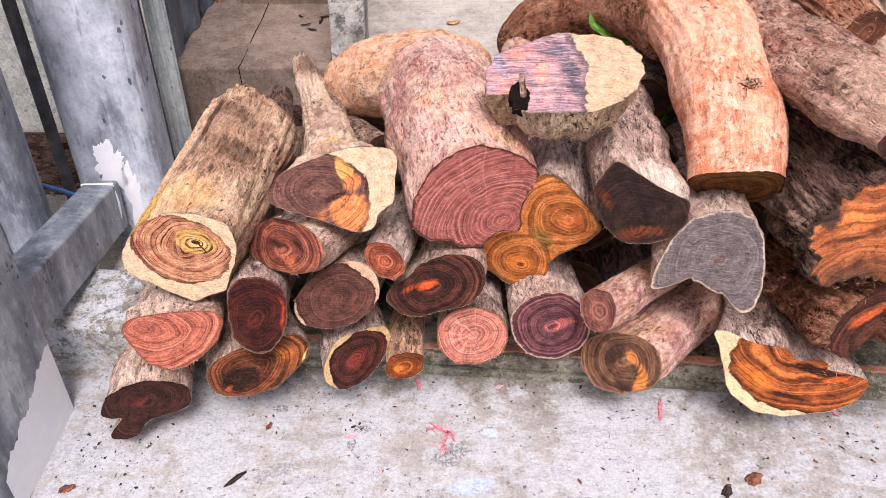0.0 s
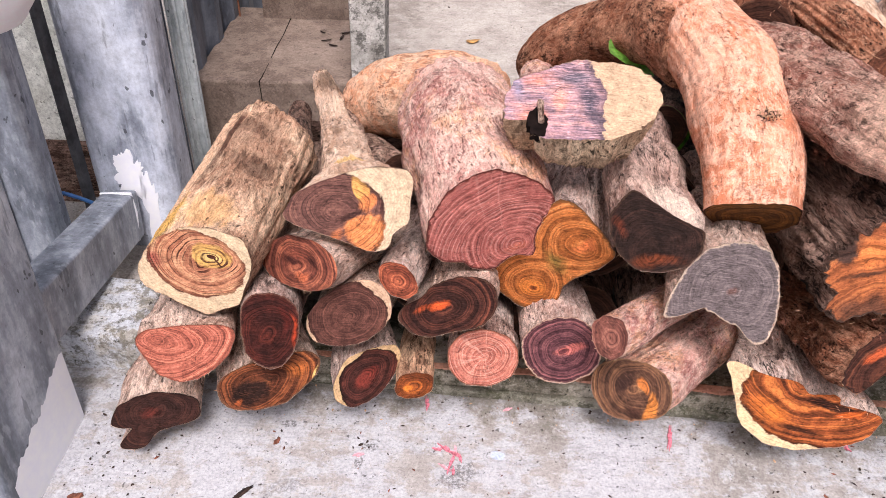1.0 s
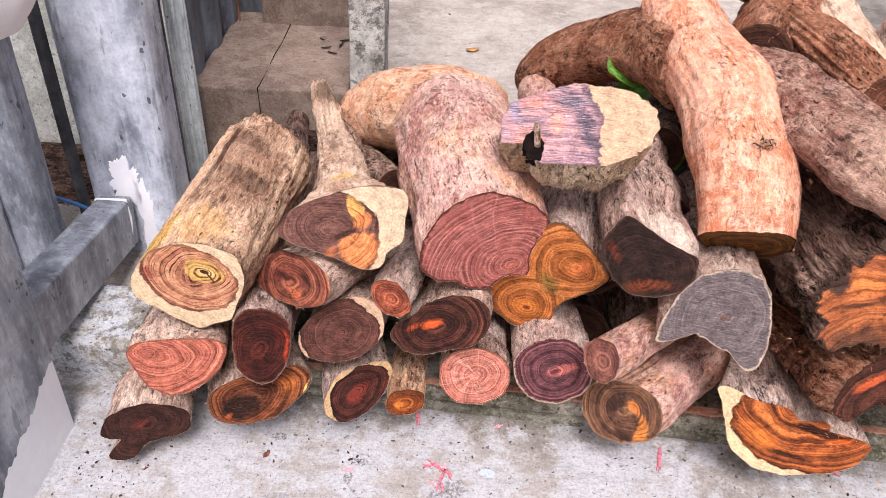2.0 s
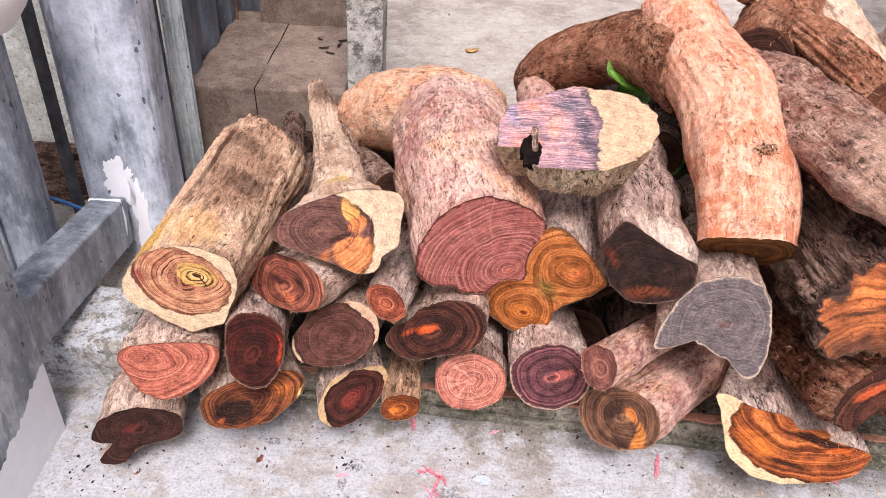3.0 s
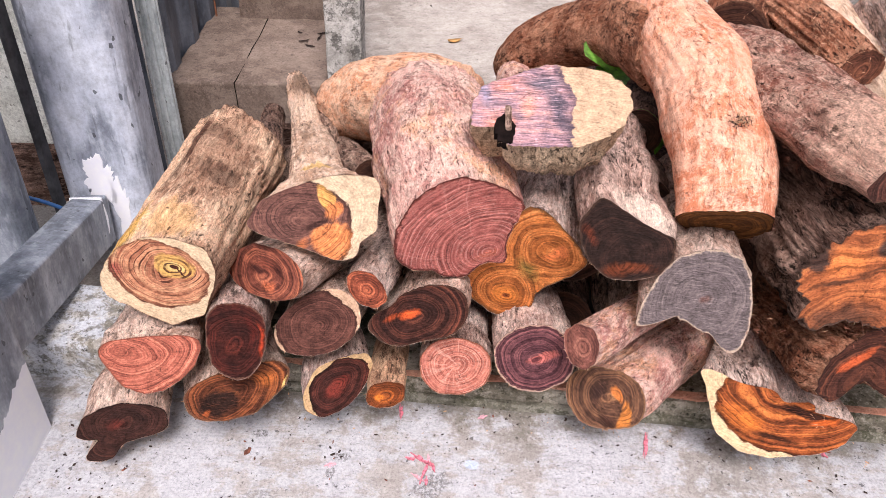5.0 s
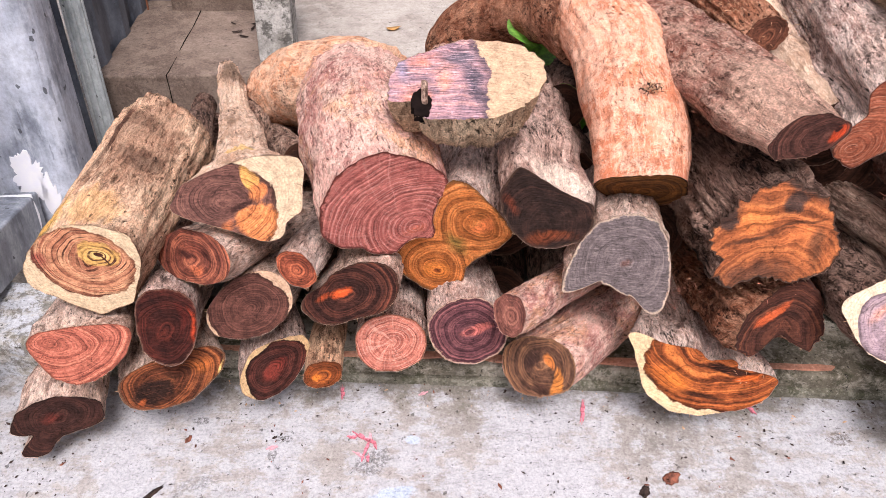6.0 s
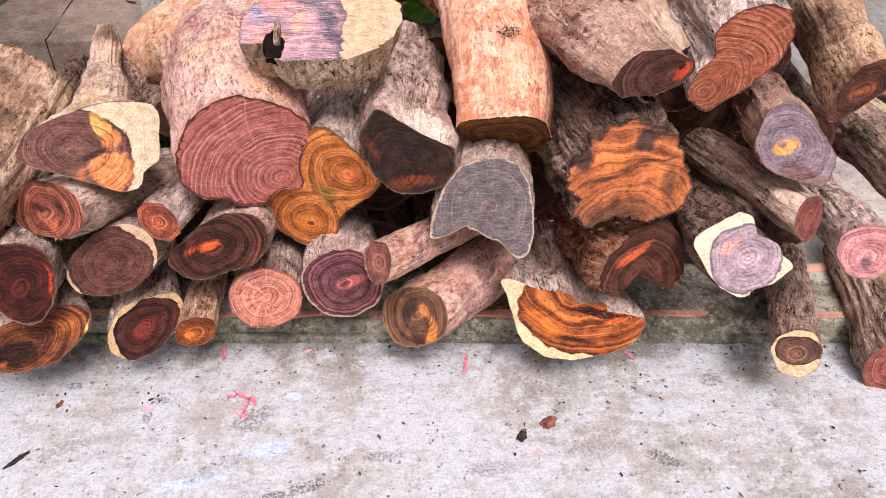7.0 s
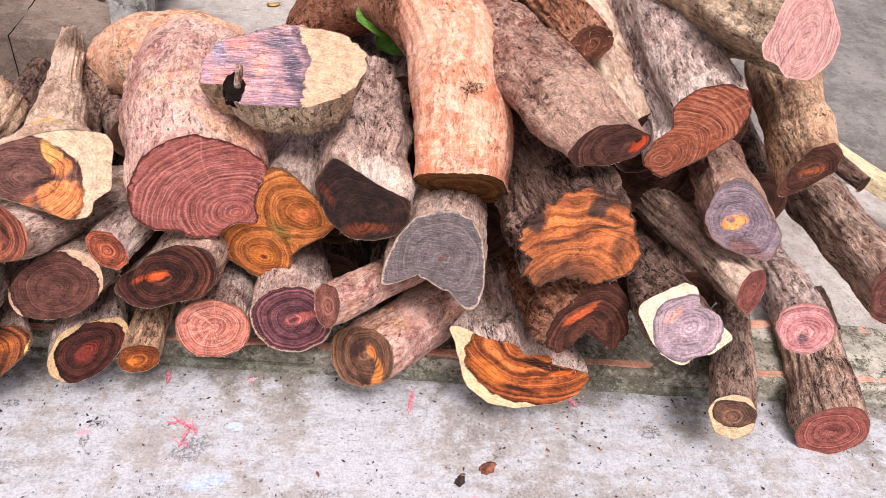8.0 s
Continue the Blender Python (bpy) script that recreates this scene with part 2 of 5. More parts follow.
    for at3, reach, tint, amount in stains:
        off = k.vec("SUBTRACT", g, tuple(x / 1000 for x in at3))
        far = k.vec("LENGTH", k.vec("MULTIPLY", off, tuple(1000 / x for x in reach)), 0)
        e = k.math("MULTIPLY_ADD", k.math("SUBTRACT", scurf, 0.5), 1.6, k.math("MULTIPLY_ADD", k.math("SUBTRACT", bands, 0.5), 1.2, far))
        colour = k.mix(k.math("MULTIPLY", k.step(e, 1.2, 0.65), amount), colour, c(*tint))
    lanes = k.noise(34 * grain, 5, 0.62, at=k.vec("ADD", long(0.07), (9, 4, 2)))
    fissure = k.math("MULTIPLY", k.step(k.math("ABSOLUTE", k.math("SUBTRACT", lanes, 0.5)), 0.013, 0.003), k.step(k.noise(22, 4, 0.6, at=at), 0.48, 0.58))
    colour = k.mix(k.math("MULTIPLY", fissure, 0.05 + 0.8 * cracks), colour, c(*[x * 0.4 for x in dark]))
    pit = k.step(k.noise(120, 3, 0.55, at=long(0.5)), 0.67, 0.71)
    colour = k.mix(k.math("MULTIPLY", pit, 0.15 + 0.6 * speck), colour, c(*[x * 0.4 for x in dark]))
    colour = k.speckle(colour, 110, 1 - 0.3 * speck, 1 + 0.2 * speck, at=long(0.3))
    colour = k.speckle(colour, 480, 1 - 0.36 * speck, 1 + 0.28 * speck, at=long(0.3), detail=5)
    h = k.math("ADD", k.math("MULTIPLY", fibre, -0.3), k.math("MULTIPLY", bands, -0.8))
    h = k.math("ADD", h, k.math("ADD", k.math("MULTIPLY", worn, 0.5), k.math("ADD", k.math("MULTIPLY", scurf, -0.6), k.math("MULTIPLY", flake, -0.7))))
    h = k.math("SUBTRACT", h, k.math("MULTIPLY", k.math("ADD", pit, k.math("ADD", fissure, fleck)), 0.45))
    return k.done(colour, rough, h, 1.0, relief * 2.2, spec=0.12)


def concrete(name, base, light, dark, moss=None, paint=None, speck=0.5, stains=(), grime=None, blots=0.6):
    k = Nodes(name)
    at = k.vec("ADD", k.xyz, k.vec("SCALE", k.noise(6, 4, out="Color"), 0.06))
    big = k.noise(4.5, 7, 0.68, at=at)
    mid = k.noise(19, 8, 0.74, at=at)
    fine = k.noise(150, 5, 0.7)
    brush = k.noise(1.0, 6, 0.7, at=k.stretch(16, 55, 20, turn=0.06))
    colour = k.ramp(big, [(0.34, c(*[0.5 * x + 0.5 * y for x, y in zip(base, dark)])), (0.48, c(*base)), (0.62, c(*light))])
    colour = k.mix(k.math("MULTIPLY", k.step(mid, 0.48, 0.58), 0.55), colour, c(*light))
    if paint:
        film = k.math("ADD", k.math("MULTIPLY", mid, 0.45), k.math("ADD", k.math("MULTIPLY", brush, 0.25), k.math("MULTIPLY", big, 0.3)))
        colour = k.mix(k.math("MULTIPLY", k.step(film, 0.46, 0.52), 0.75), colour, c(*paint))
    colour = k.mix(k.math("MULTIPLY", k.step(k.noise(24, 8, 0.78, at=k.vec("ADD", at, (5, 2, 1))), 0.56, 0.66), blots), colour, c(*dark))
    if moss:
        colour = k.mix(k.math("MULTIPLY", k.step(k.noise(34, 6, 0.78), 0.50, 0.58), 0.75), colour, c(*moss))
    wobble = k.noise(30, 7, 0.78)
    for e, tint, amount in stains:
        inside = k.step(ellipse(k, k.xyz, e, wobble, 2.4), 1.05, 0.75)
        if tint[2] < tint[0]:
            inside = k.math("MULTIPLY", inside, k.step(k.noise(190, 5, 0.75), 0.43, 0.55))
            tint = tuple(x * 0.72 for x in tint)
        colour = k.mix(k.math("MULTIPLY", inside, amount), colour, c(*tint))
    if grime:
        sep = k.n.new("ShaderNodeSeparateXYZ")
        k.l.new(k.xyz, sep.inputs[0])
        # distance in front of the kerb's foot
        gap = k.math("SUBTRACT", 0.899, k.math("ADD", sep.outputs[1], k.math("MULTIPLY", sep.outputs[0], 0.067)))
        soiled = k.math("MULTIPLY_ADD", k.math("SUBTRACT", mid, 0.5), 0.30, gap)
        colour = k.mix(k.math("MULTIPLY", k.step(soiled, 0.075, 0.0), 0.7), colour, c(*grime))
    grit = k.step(k.noise(80, 4, 0.62), 0.635, 0.67)
    colour = k.mix(k.math("MULTIPLY", grit, speck), colour, c(*[x * 0.45 for x in dark]))
    colour = k.mix(k.math("MULTIPLY", k.step(fine, 0.56, 0.68), 0.3), colour, c(*[x * 0.72 for x in dark]))
    colour = k.mix(k.math("MULTIPLY", k.step(fine, 0.45, 0.36), 0.35), colour, c(*[min(255, x * 1.06) for x in light]))
    swept = k.noise(1.0, 6, 0.72, at=k.stretch(9, 42, 20, (2, 5, 1), 0.05))
    colour = k.mix(k.math("MULTIPLY", k.step(swept, 0.52, 0.64), 0.22), colour, c(*dark))
    scuff = k.math("MULTIPLY", k.step(k.noise(1.0, 4, 0.6, at=k.stretch(70, 380, 80, (1, 1, 1), 0.12)), 0.60, 0.68), k.step(big, 0.44, 0.56))
    colour = k.mix(k.math("MULTIPLY", scuff, 0.5), colour, c(*[x * 0.6 for x in dark]))
    colour = k.speckle(colour, 50, 0.88, 1.07)
    colour = k.speckle(colour, 210, 0.78, 1.12)
    h = k.math("ADD", k.math("MULTIPLY", fine, 0.6), k.math("ADD", mid, k.math("MULTIPLY", grit, -0.7)))
    return k.done(colour, 0.9, h, 0.7, 0.003, spec=0.15)


def galvanised(name, base, light, dark, rough=0.5, metal=0.35):
    k = Nodes(name)
    at = k.stretch(1, 1, 0.35)
    cloud = k.noise(14, 5, 0.65, at=at)
    grain = k.noise(70, 4, 0.6, at=at)
    colour = k.ramp(cloud, [(0.34, c(*dark)), (0.5, c(*base)), (0.66, c(*light))])
    colour = k.mix(k.math("MULTIPLY", k.step(grain, 0.52, 0.66), 0.4), colour, c(*light))
    spots = k.step(k.noise(60, 2, 0.5, at=k.stretch(1, 1, 0.7)), 0.69, 0.72)
    colour = k.mix(k.math("MULTIPLY", spots, 0.8), colour, c(70, 74, 80))
    scratch = k.step(k.noise(1.0, 2, 0.5, at=k.stretch(90, 90, 16)), 0.70, 0.74)
    colour = k.mix(k.math("MULTIPLY", scratch, 0.4), colour, c(90, 95, 102))
    colour = k.speckle(colour, 45, 0.84, 1.08)
    colour = k.speckle(colour, 170, 0.88, 1.07)
    drip = k.step(k.noise(26, 4, 0.6, at=k.stretch(1, 1, 0.25, (3, 1, 2))), 0.60, 0.64)
    colour = k.mix(k.math("MULTIPLY", drip, 0.45), colour, c(*[x * 0.75 for x in dark]))
    return k.done(colour, k.math("MULTIPLY_ADD", cloud, 0.3, rough - 0.15), k.math("ADD", cloud, k.math("MULTIPLY", grain, 0.3)), 0.15, 0.002, metal=metal, spec=0.5)


def plain(name, base, var=0.15, rough=0.6, scale=30, spec=0.3, relief=0.001):
    k = Nodes(name)
    nz = k.noise(scale, 5, 0.65)
    colour = k.ramp(nz, [(0.35, c(*[x * (1 - var) for x in base])), (0.65, c(*[min(255, x * (1 + var)) for x in base]))])
    return k.done(colour, rough, nz, 0.4, relief, spec=spec)


# bark kinds
BARK = dict(
    tan=bark_wood("tan_weathered_log_side", (216, 168, 134), (112, 74, 58), (240, 202, 166), 0.35, 0.35, 0.9, (140, 96, 76), speck=0.75),
    pale=bark_wood("pale_log_side", (222, 186, 166), (124, 90, 78), (244, 218, 200), 0.45, 0.5, 1.0, (186, 146, 126)),
    pink=bark_wood("pink_worn_log_side", (216, 158, 144), (158, 94, 90), (246, 212, 194), 0.4, 0.45, 1.1, (238, 180, 138), 0.003, cracks=0.45, speck=0.75, short=2.8),
    grey=bark_wood("grey_brown_log_side", (212, 178, 162), (118, 90, 82), (244, 220, 206), 0.5, 0.5, 1.1, (164, 128, 118)),
    orange=bark_wood("smooth_orange_log_side", (220, 146, 112), (170, 98, 72), (240, 194, 168), 0.12, 0.42, 0.8, (206, 122, 86), 0.0016, cracks=0.16, speck=0.42, short=4.0),
    rust=bark_wood("rough_rust_red_log_side", (178, 112, 82), (90, 54, 42), (218, 162, 130), 0.5, 0.45, 0.8, None, 0.007, cracks=0.8, short=2.5),
    redpink=bark_wood("reddish_rough_log_side", (194, 138, 120), (112, 68, 58), (232, 192, 170), 0.4, 0.5, 0.9, (162, 98, 80), 0.007, cracks=0.65, short=3.0, stains=(((0, 30, 50), (90, 70, 85), (228, 188, 164), 0.55),)),
    dark=bark_wood("dark_brown_bark", (146, 110, 94), (60, 44, 38), (194, 160, 142), 0.55, 0.4, 0.9, (86, 62, 54), 0.008, cracks=0.9),
    brown=bark_wood("brown_bark", (188, 148, 128), (94, 68, 58), (226, 194, 172), 0.5, 0.45, 0.9, (130, 98, 84), 0.006, cracks=0.8),
    tipped=bark_wood("grey_brown_log_side_with_peeled_tip", (184, 146, 126), (92, 68, 58), (224, 194, 172), 0.55, 0.4, 0.8, (140, 108, 92), 0.005, cracks=0.7, stains=(
        ((0, 30, 20), (60, 40, 46), (234, 200, 176), 0.9),)),
    peach=bark_wood("peach_worn_log_side", (228, 170, 134), (168, 104, 84), (248, 212, 182), 0.25, 0.45, 0.9, (224, 142, 96), 0.0025, cracks=0.4, speck=0.7, short=3.0),
    sandy=bark_wood("stripped_sandy_log_side", (214, 178, 150), (150, 112, 92), (236, 208, 184), 0.3, 0.4, 0.8, (184, 146, 122), 0.003, cracks=0.25, speck=0.5),
    stained=bark_wood("tan_log_side_with_dark_stain", (220, 174, 142), (112, 76, 58), (244, 210, 178), 0.4, 0.4, 0.9, (176, 124, 98), 0.004, speck=1.0, short=1.9, stains=(
        ((34, 78, 190), (62, 44, 110), (146, 102, 80), 0.55), ((46, 70, 150), (40, 30, 22), (86, 60, 50), 0.6), ((10, 84, 230), (40, 30, 20), (112, 78, 62), 0.55), ((-24, 84, 190), (7, 22, 110), (92, 56, 46), 0.85),
        ((-60, 58, 45), (36, 34, 62), (240, 186, 92), 0.8), ((20, 86, 40), (50, 30, 40), (226, 172, 112), 0.6), ((-66, 40, 190), (34, 40, 120), (232, 190, 156), 0.7))),
    hewn=bark_wood("log_side_with_hewn_pale_patch", (190, 152, 136), (96, 72, 64), (224, 194, 178), 0.5, 0.5, 1.0, (156, 120, 106), stains=(
        ((34, 44, 10), (56, 40, 62), (250, 222, 202), 1.0),)),
    flared=bark_wood("smooth_tan_root_side", (224, 186, 158), (146, 108, 90), (244, 216, 192), 0.35, 0.4, 0.9, (196, 152, 122), 0.003, cracks=0.35, speck=0.7, stains=(
        ((0, 40, 110), (24, 24, 26), (232, 186, 96), 0.6), ((10, 25, 620), (30, 30, 60), (110, 84, 66), 0.7), ((-10, 45, 330), (12, 20, 60), (120, 90, 72), 0.6))),
    olive=bark_wood("dry_tan_bark", (198, 164, 134), (102, 80, 62), (232, 204, 172), 0.5, 0.5, 1.2, None, 0.004, short=3.0),
)

GRIT, BLUEISH, BROWNISH = (112, 106, 98), (176, 190, 210), (150, 132, 118)
FLOOR_STAINS = [
    ((110, 597, 34, 12, 10), GRIT, 0.8), ((66, 584, 22, 9, 0), GRIT, 0.85), ((18, 725, 34, 26, 20), GRIT, 0.6), ((655, 603, 28, 13, -25), GRIT, 0.75),
    ((792, 750, 22, 16, 0), BROWNISH, 0.7), ((-144, 744, 9, 16, 0), GRIT, 0.7), ((-129, 771, 14, 8, 0), GRIT, 0.7), ((-275, 812, 16, 9, 0), GRIT, 0.7),
    ((223, 640, 30, 10, 0), BROWNISH, 0.5), ((-260, 690, 40, 14, 20), GRIT, 0.4), ((50, 664, 40, 15, 10), BLUEISH, 0.8), ((-55, 618, 60, 10, 10), BLUEISH, 0.7),
    ((82, 765, 13, 9, 0), BLUEISH, 0.8), ((384, 606, 40, 14, 0), GRIT, 0.4), ((-20, 640, 60, 16, 20), BROWNISH, 0.35), ((560, 640, 70, 30, 0), BROWNISH, 0.3),
]
CONC = concrete("worn_concrete", (164, 158, 153), (175, 171, 167), (128, 122, 116), None, (178, 179, 184), 0.65, FLOOR_STAINS, (116, 109, 97), blots=0.22)
CONC_BACK = concrete("rear_concrete", (166, 156, 147), (184, 176, 167), (132, 122, 113), None, None, 0.5)
CONC_DARK = concrete("dark_grey_concrete", (122, 116, 110), (144, 138, 131), (94, 88, 82), None, None, 0.5)
CONC_KERB = concrete("mossy_kerb_concrete", (136, 128, 112), (184, 176, 162), (72, 66, 54), (78, 78, 56), None, 0.85)
CONC_BLOCK = concrete("dusty_grey_block", (130, 112, 100), (152, 134, 121), (100, 86, 77), None, None, 0.4)
CONC_POST = concrete("lichen_concrete_post", (168, 164, 156), (206, 202, 196), (96, 92, 86), (84, 82, 76), None, 0.6)
CONC_MOSS = concrete("mossy_dark_concrete", (120, 116, 101), (168, 163, 150), (70, 66, 55), (84, 85, 64), None, 0.8)
CONC_LICHEN = concrete("lichen_grey_concrete", (166, 160, 150), (200, 198, 194), (112, 106, 96), (118, 112, 98), (190, 194, 202), 0.8)
CLAY = concrete("red_clay_smear", (190, 132, 108), (210, 164, 140), (130, 98, 82), None, None, 0.5)
STEEL = galvanised("galvanised_steel", (184, 190, 202), (210, 215, 224), (132, 138, 150), metal=0.12)
# STEEL again, with shade put into a darker colour
STEEL_DARK = galvanised("shaded_galvanised_steel", (146, 152, 162), (186, 191, 198), (104, 110, 120), metal=0.12)
# blue grey sheet, darkened by part of the shade that falls on it
STEEL_BLUE = galvanised("shaded_blue_grey_sheet", (98, 104, 114), (120, 126, 136), (72, 78, 90), metal=0.12)
STEEL_PALE = galvanised("pale_fence_channel", (196, 202, 202), (218, 222, 220), (160, 167, 168), metal=0.1)
PAINT = plain("light_grey_primer", (244, 244, 252), 0.08, 0.55, 40, 0.4)


# ---- mesh helpers ----
def link_mesh(name, verts, faces, material, parent=None, smooth=True):
    me = bpy.data.meshes.new(name)
    me.from_pydata(verts, [], faces)
    me.materials.append(material)
    if smooth:
        me.polygons.foreach_set("use_smooth", [True] * len(me.polygons))
    me.update()
    ob = new(name, me)
    ob.parent = parent
    return ob


def part(name, bm, material, parent=None, label="", smooth=False):
    me = bpy.data.meshes.new(name)
    bmesh.ops.recalc_face_normals(bm, faces=bm.faces)
    bm.to_mesh(me)
    bm.free()
    me.materials.append(material)
    if smooth:
        me.polygons.foreach_set("use_smooth", [True] * len(me.polygons))
    ob = new(name, me)
    ob.parent = parent
    return tagged(ob, label)


def empty(name, m, label, category, group="", kind=""):
    ob = new(name)
    ob.matrix_world = m
    ob.empty_display_size = 0.02
    return tagged(ob, label, category, group, kind)


def box(x0, x1, y0, y1, z0, z1, bevel=0.003, segments=2, cuts=0, rough=0.0, seed=0):
    """A box with rounded, if wanted slightly uneven, edges."""
    bm = bmesh.new()
    bmesh.ops.create_cube(bm, size=1.0)
    for v in bm.verts:
        v.co = Vector(((x0, x1)[v.co.x > 0], (y0, y1)[v.co.y > 0], (z0, z1)[v.co.z > 0]))
    if bevel:
        bmesh.ops.bevel(bm, geom=bm.edges[:], offset=bevel, segments=segments, affect="EDGES", profile=0.5)
    if cuts:
        for axis, lo, hi in ((0, x0, x1), (1, y0, y1), (2, z0, z1)):
            n = max(1, min(cuts, int((hi - lo) / 0.02)))
            for i in range(1, n):
                at, no = Vector((0, 0, 0)), Vector((0, 0, 0))
                at[axis], no[axis] = lo + (hi - lo) * i / n, 1
                bmesh.ops.bisect_plane(bm, geom=bm.verts[:] + bm.edges[:] + bm.faces[:], plane_co=at, plane_no=no)
    if rough:
        for v in bm.verts:
            v.co += noise.noise_vector(v.co * 16 + Vector((seed, 0, 0))) * rough + noise.noise_vector(v.co * 60) * rough * 0.4
    return bm


def spline(points, s):
    """Catmull-Rom through the points, s in 0..1."""
    n = len(points) - 1
    i = min(int(s * n), n - 1)
    f = s * n - i
    p1, p2 = points[i], points[i + 1]
    p0 = points[i - 1] if i else p1 * 2 - p2
    p3 = points[i + 2] if i + 2 <= n else p2 * 2 - p1
    return 0.5 * (2 * p1 + (p2 - p0) * f + (2 * p0 - 5 * p1 + 4 * p2 - p3) * f * f + (3 * p1 - p0 - 3 * p2 + p3) * f ** 3)


def around(radii, a):
    """Smooth radius at angle a from evenly spaced radii."""
    n = len(radii)
    x = a / (2 * math.pi) * n
    i, f = int(math.floor(x)), x - math.floor(x)
    p0, p1, p2, p3 = (radii[(i + j) % n] for j in (-1, 0, 1, 2))
    return 0.5 * (2 * p1 + (p2 - p0) * f + (2 * p0 - 5 * p1 + 4 * p2 - p3) * f * f + (3 * p1 - p0 - 3 * p2 + p3) * f ** 3)


def profile_at(profile, s):
    for (s0, k0), (s1, k1) in zip(profile, profile[1:]):
        if s <= s1:
            f = (s - s0) / (s1 - s0)
            f = f * f * (3 - 2 * f)
            return k0 + (k1 - k0) * f
    return profile[-1][1]


AROUND = 120
BURR = plain("torn_wood_fibre", (206, 164, 130), 0.25, 0.9, 100)
count = [0]


def set_grain(ob, rows):
    """Stores, vertex by vertex, where it lies across and along the wood."""
    ob.data.attributes.new("grain", "FLOAT_VECTOR", "POINT").data.foreach_set("vector", [x for row in rows for x in row])


def burr_fringe(thing, rim, number, seed):
    """Torn fibres that the saw left along the lower rim of a cut."""
    rng = random.Random(seed)
    verts, faces = [], []
    for _ in range(number):
        r, w = rim[int(len(rim) * (0.5 + 0.5 * rng.random())) % len(rim)]
        p = w * r + Vector((0, 0, -0.001))
        d = (w * (0.5 + rng.random()) + Vector((rng.gauss(0, 0.5), rng.gauss(0, 0.5), rng.gauss(0.1, 0.4)))).normalized()
        size, thick = 0.002 + 0.006 * rng.random() ** 2, 0.0003 + 0.0006 * rng.random()
        side = d.orthogonal().normalized() * thick
        up = d.cross(side)
        base = len(verts)
        verts.extend((p + side, p - side * 0.5 + up, p - side * 0.5 - up, p + d * size))
        faces.extend(((base, base + 1, base + 3), (base + 1, base + 2, base + 3), (base + 2, base, base + 3)))
    tagged(link_mesh("burr", verts, faces, BURR, thing), "torn pale fibres along the sawn rim", kind="stuff")


def log(label, front, back, yaw, pitch, radii, bark, cut, mids=(), profile=((0, 1), (1, 0.95)), lumps=0.085, jag=0.018, round_end=False,
        turn_round=0.6, ridge=0.045, name="log", dish=0.0, end_radii=None, burr=26):
    """A sawn log. front, back: middles of its ends; yaw, pitch: where the cut looks; radii in mm round the cut, from its right,
    anticlockwise; profile: scale along the length."""
    count[0] += 1
    seed = count[0] * 3.7
    yaw, pitch = radians(yaw), radians(pitch)
    n = Vector((math.sin(yaw) * math.cos(pitch), -math.cos(yaw) * math.cos(pitch), math.sin(pitch)))
    v = (Vector((0, 0, 1)) - n * n.z).normalized()
    u = v.cross(n)
    m = Matrix((u, v, n)).transposed().to_4x4()
    m.translation = Vector(front)
    thing = empty(name, m, label, "log", "logs in the firewood pile")
    inv = m.inverted()
    pts = [inv @ Vector(p) for p in (front, *mids, back)]
    length = sum((b - a).length for a, b in zip(pts, pts[1:]))
    steps = max(14, int(length / 0.006))
    mean = sum(radii) / len(radii) / 1000
    rim = []
    for j in range(AROUND):
        a = 2 * math.pi * j / AROUND
        r = max(0.008, around(radii, a) / 1000)
        w = Vector((math.cos(a), math.sin(a), 0))
        r *= 1 + jag * noise.noise(w * 5 + Vector((seed, 0, 0))) + jag * 0.8 * noise.noise(w * 17 + Vector((0, seed, 0))) + jag * 0.6 * noise.noise(w * 41 + Vector((0, 0, seed)))
        rim.append((r, w))
    t0 = (spline(pts, 0.02) - spline(pts, 0)).normalized()
    verts, faces, grain = [], [], []
    for i in range(steps + 1):
        s = i / steps
        mid = spline(pts, s)
        t = (spline(pts, min(1, s + 0.02)) - spline(pts, max(0, min(1, s + 0.02) - 0.04))).normalized()
        q = t0.rotation_difference(t)
        k = profile_at(profile, s)
        if round_end and s > 0.9:
            k *= math.sqrt(max(0.02, 1 - ((s - 0.9) / 0.1) ** 2))
        into = min(1, s * length / 0.03)
        even = turn_round * min(1, s * length / 0.15)
        for r, w in rim:
            to = mean
            if end_radii:
                to = around(end_radii, math.atan2(w.y, w.x) % (2 * math.pi)) / 1000
                even = s ** 0.6
            rr = (r + (to - r) * even) * k
            p = mid + q @ (w * rr)
            bump = lumps * mean * noise.noise(p * 13 + Vector((seed, 0, 0))) * 1.6 + lumps * 0.45 * mean * noise.noise(p * 45) + lumps * 0.25 * mean * noise.noise(p * 110)
            bump += ridge * mean * (1.3 * noise.noise(Vector((w.x * 5, w.y * 5, s * length * 5 + seed))) + noise.noise(Vector((w.x * 13, w.y * 13, s * length * 9 + seed))))
            bump += ridge * mean * 0.6 * noise.noise(Vector((w.x * 30, w.y * 30, s * length * 14 + seed)))
            grain.append((w.x * rr, w.y * rr, s * length))
            p += (q @ w) * bump * into
            if i == 0:
                p += Vector((0, 0, 0.002)) * max(0, noise.noise(w * 13 + Vector((seed, 2, 0))) + 0.8 * noise.noise(w * 37 + Vector((seed, 0, 0)))) + w * 0.0006
            verts.append(p)
    for i in range(steps):
        for j in range(AROUND):
            a, b = i * AROUND + j, i * AROUND + (j + 1) % AROUND
            faces.append((a, a + AROUND, b + AROUND, b))
    verts.append(spline(pts, 1))
    last, tip = steps * AROUND, len(verts) - 1
    for j in range(AROUND):
        faces.append((last + j, tip, last + (j + 1) % AROUND))
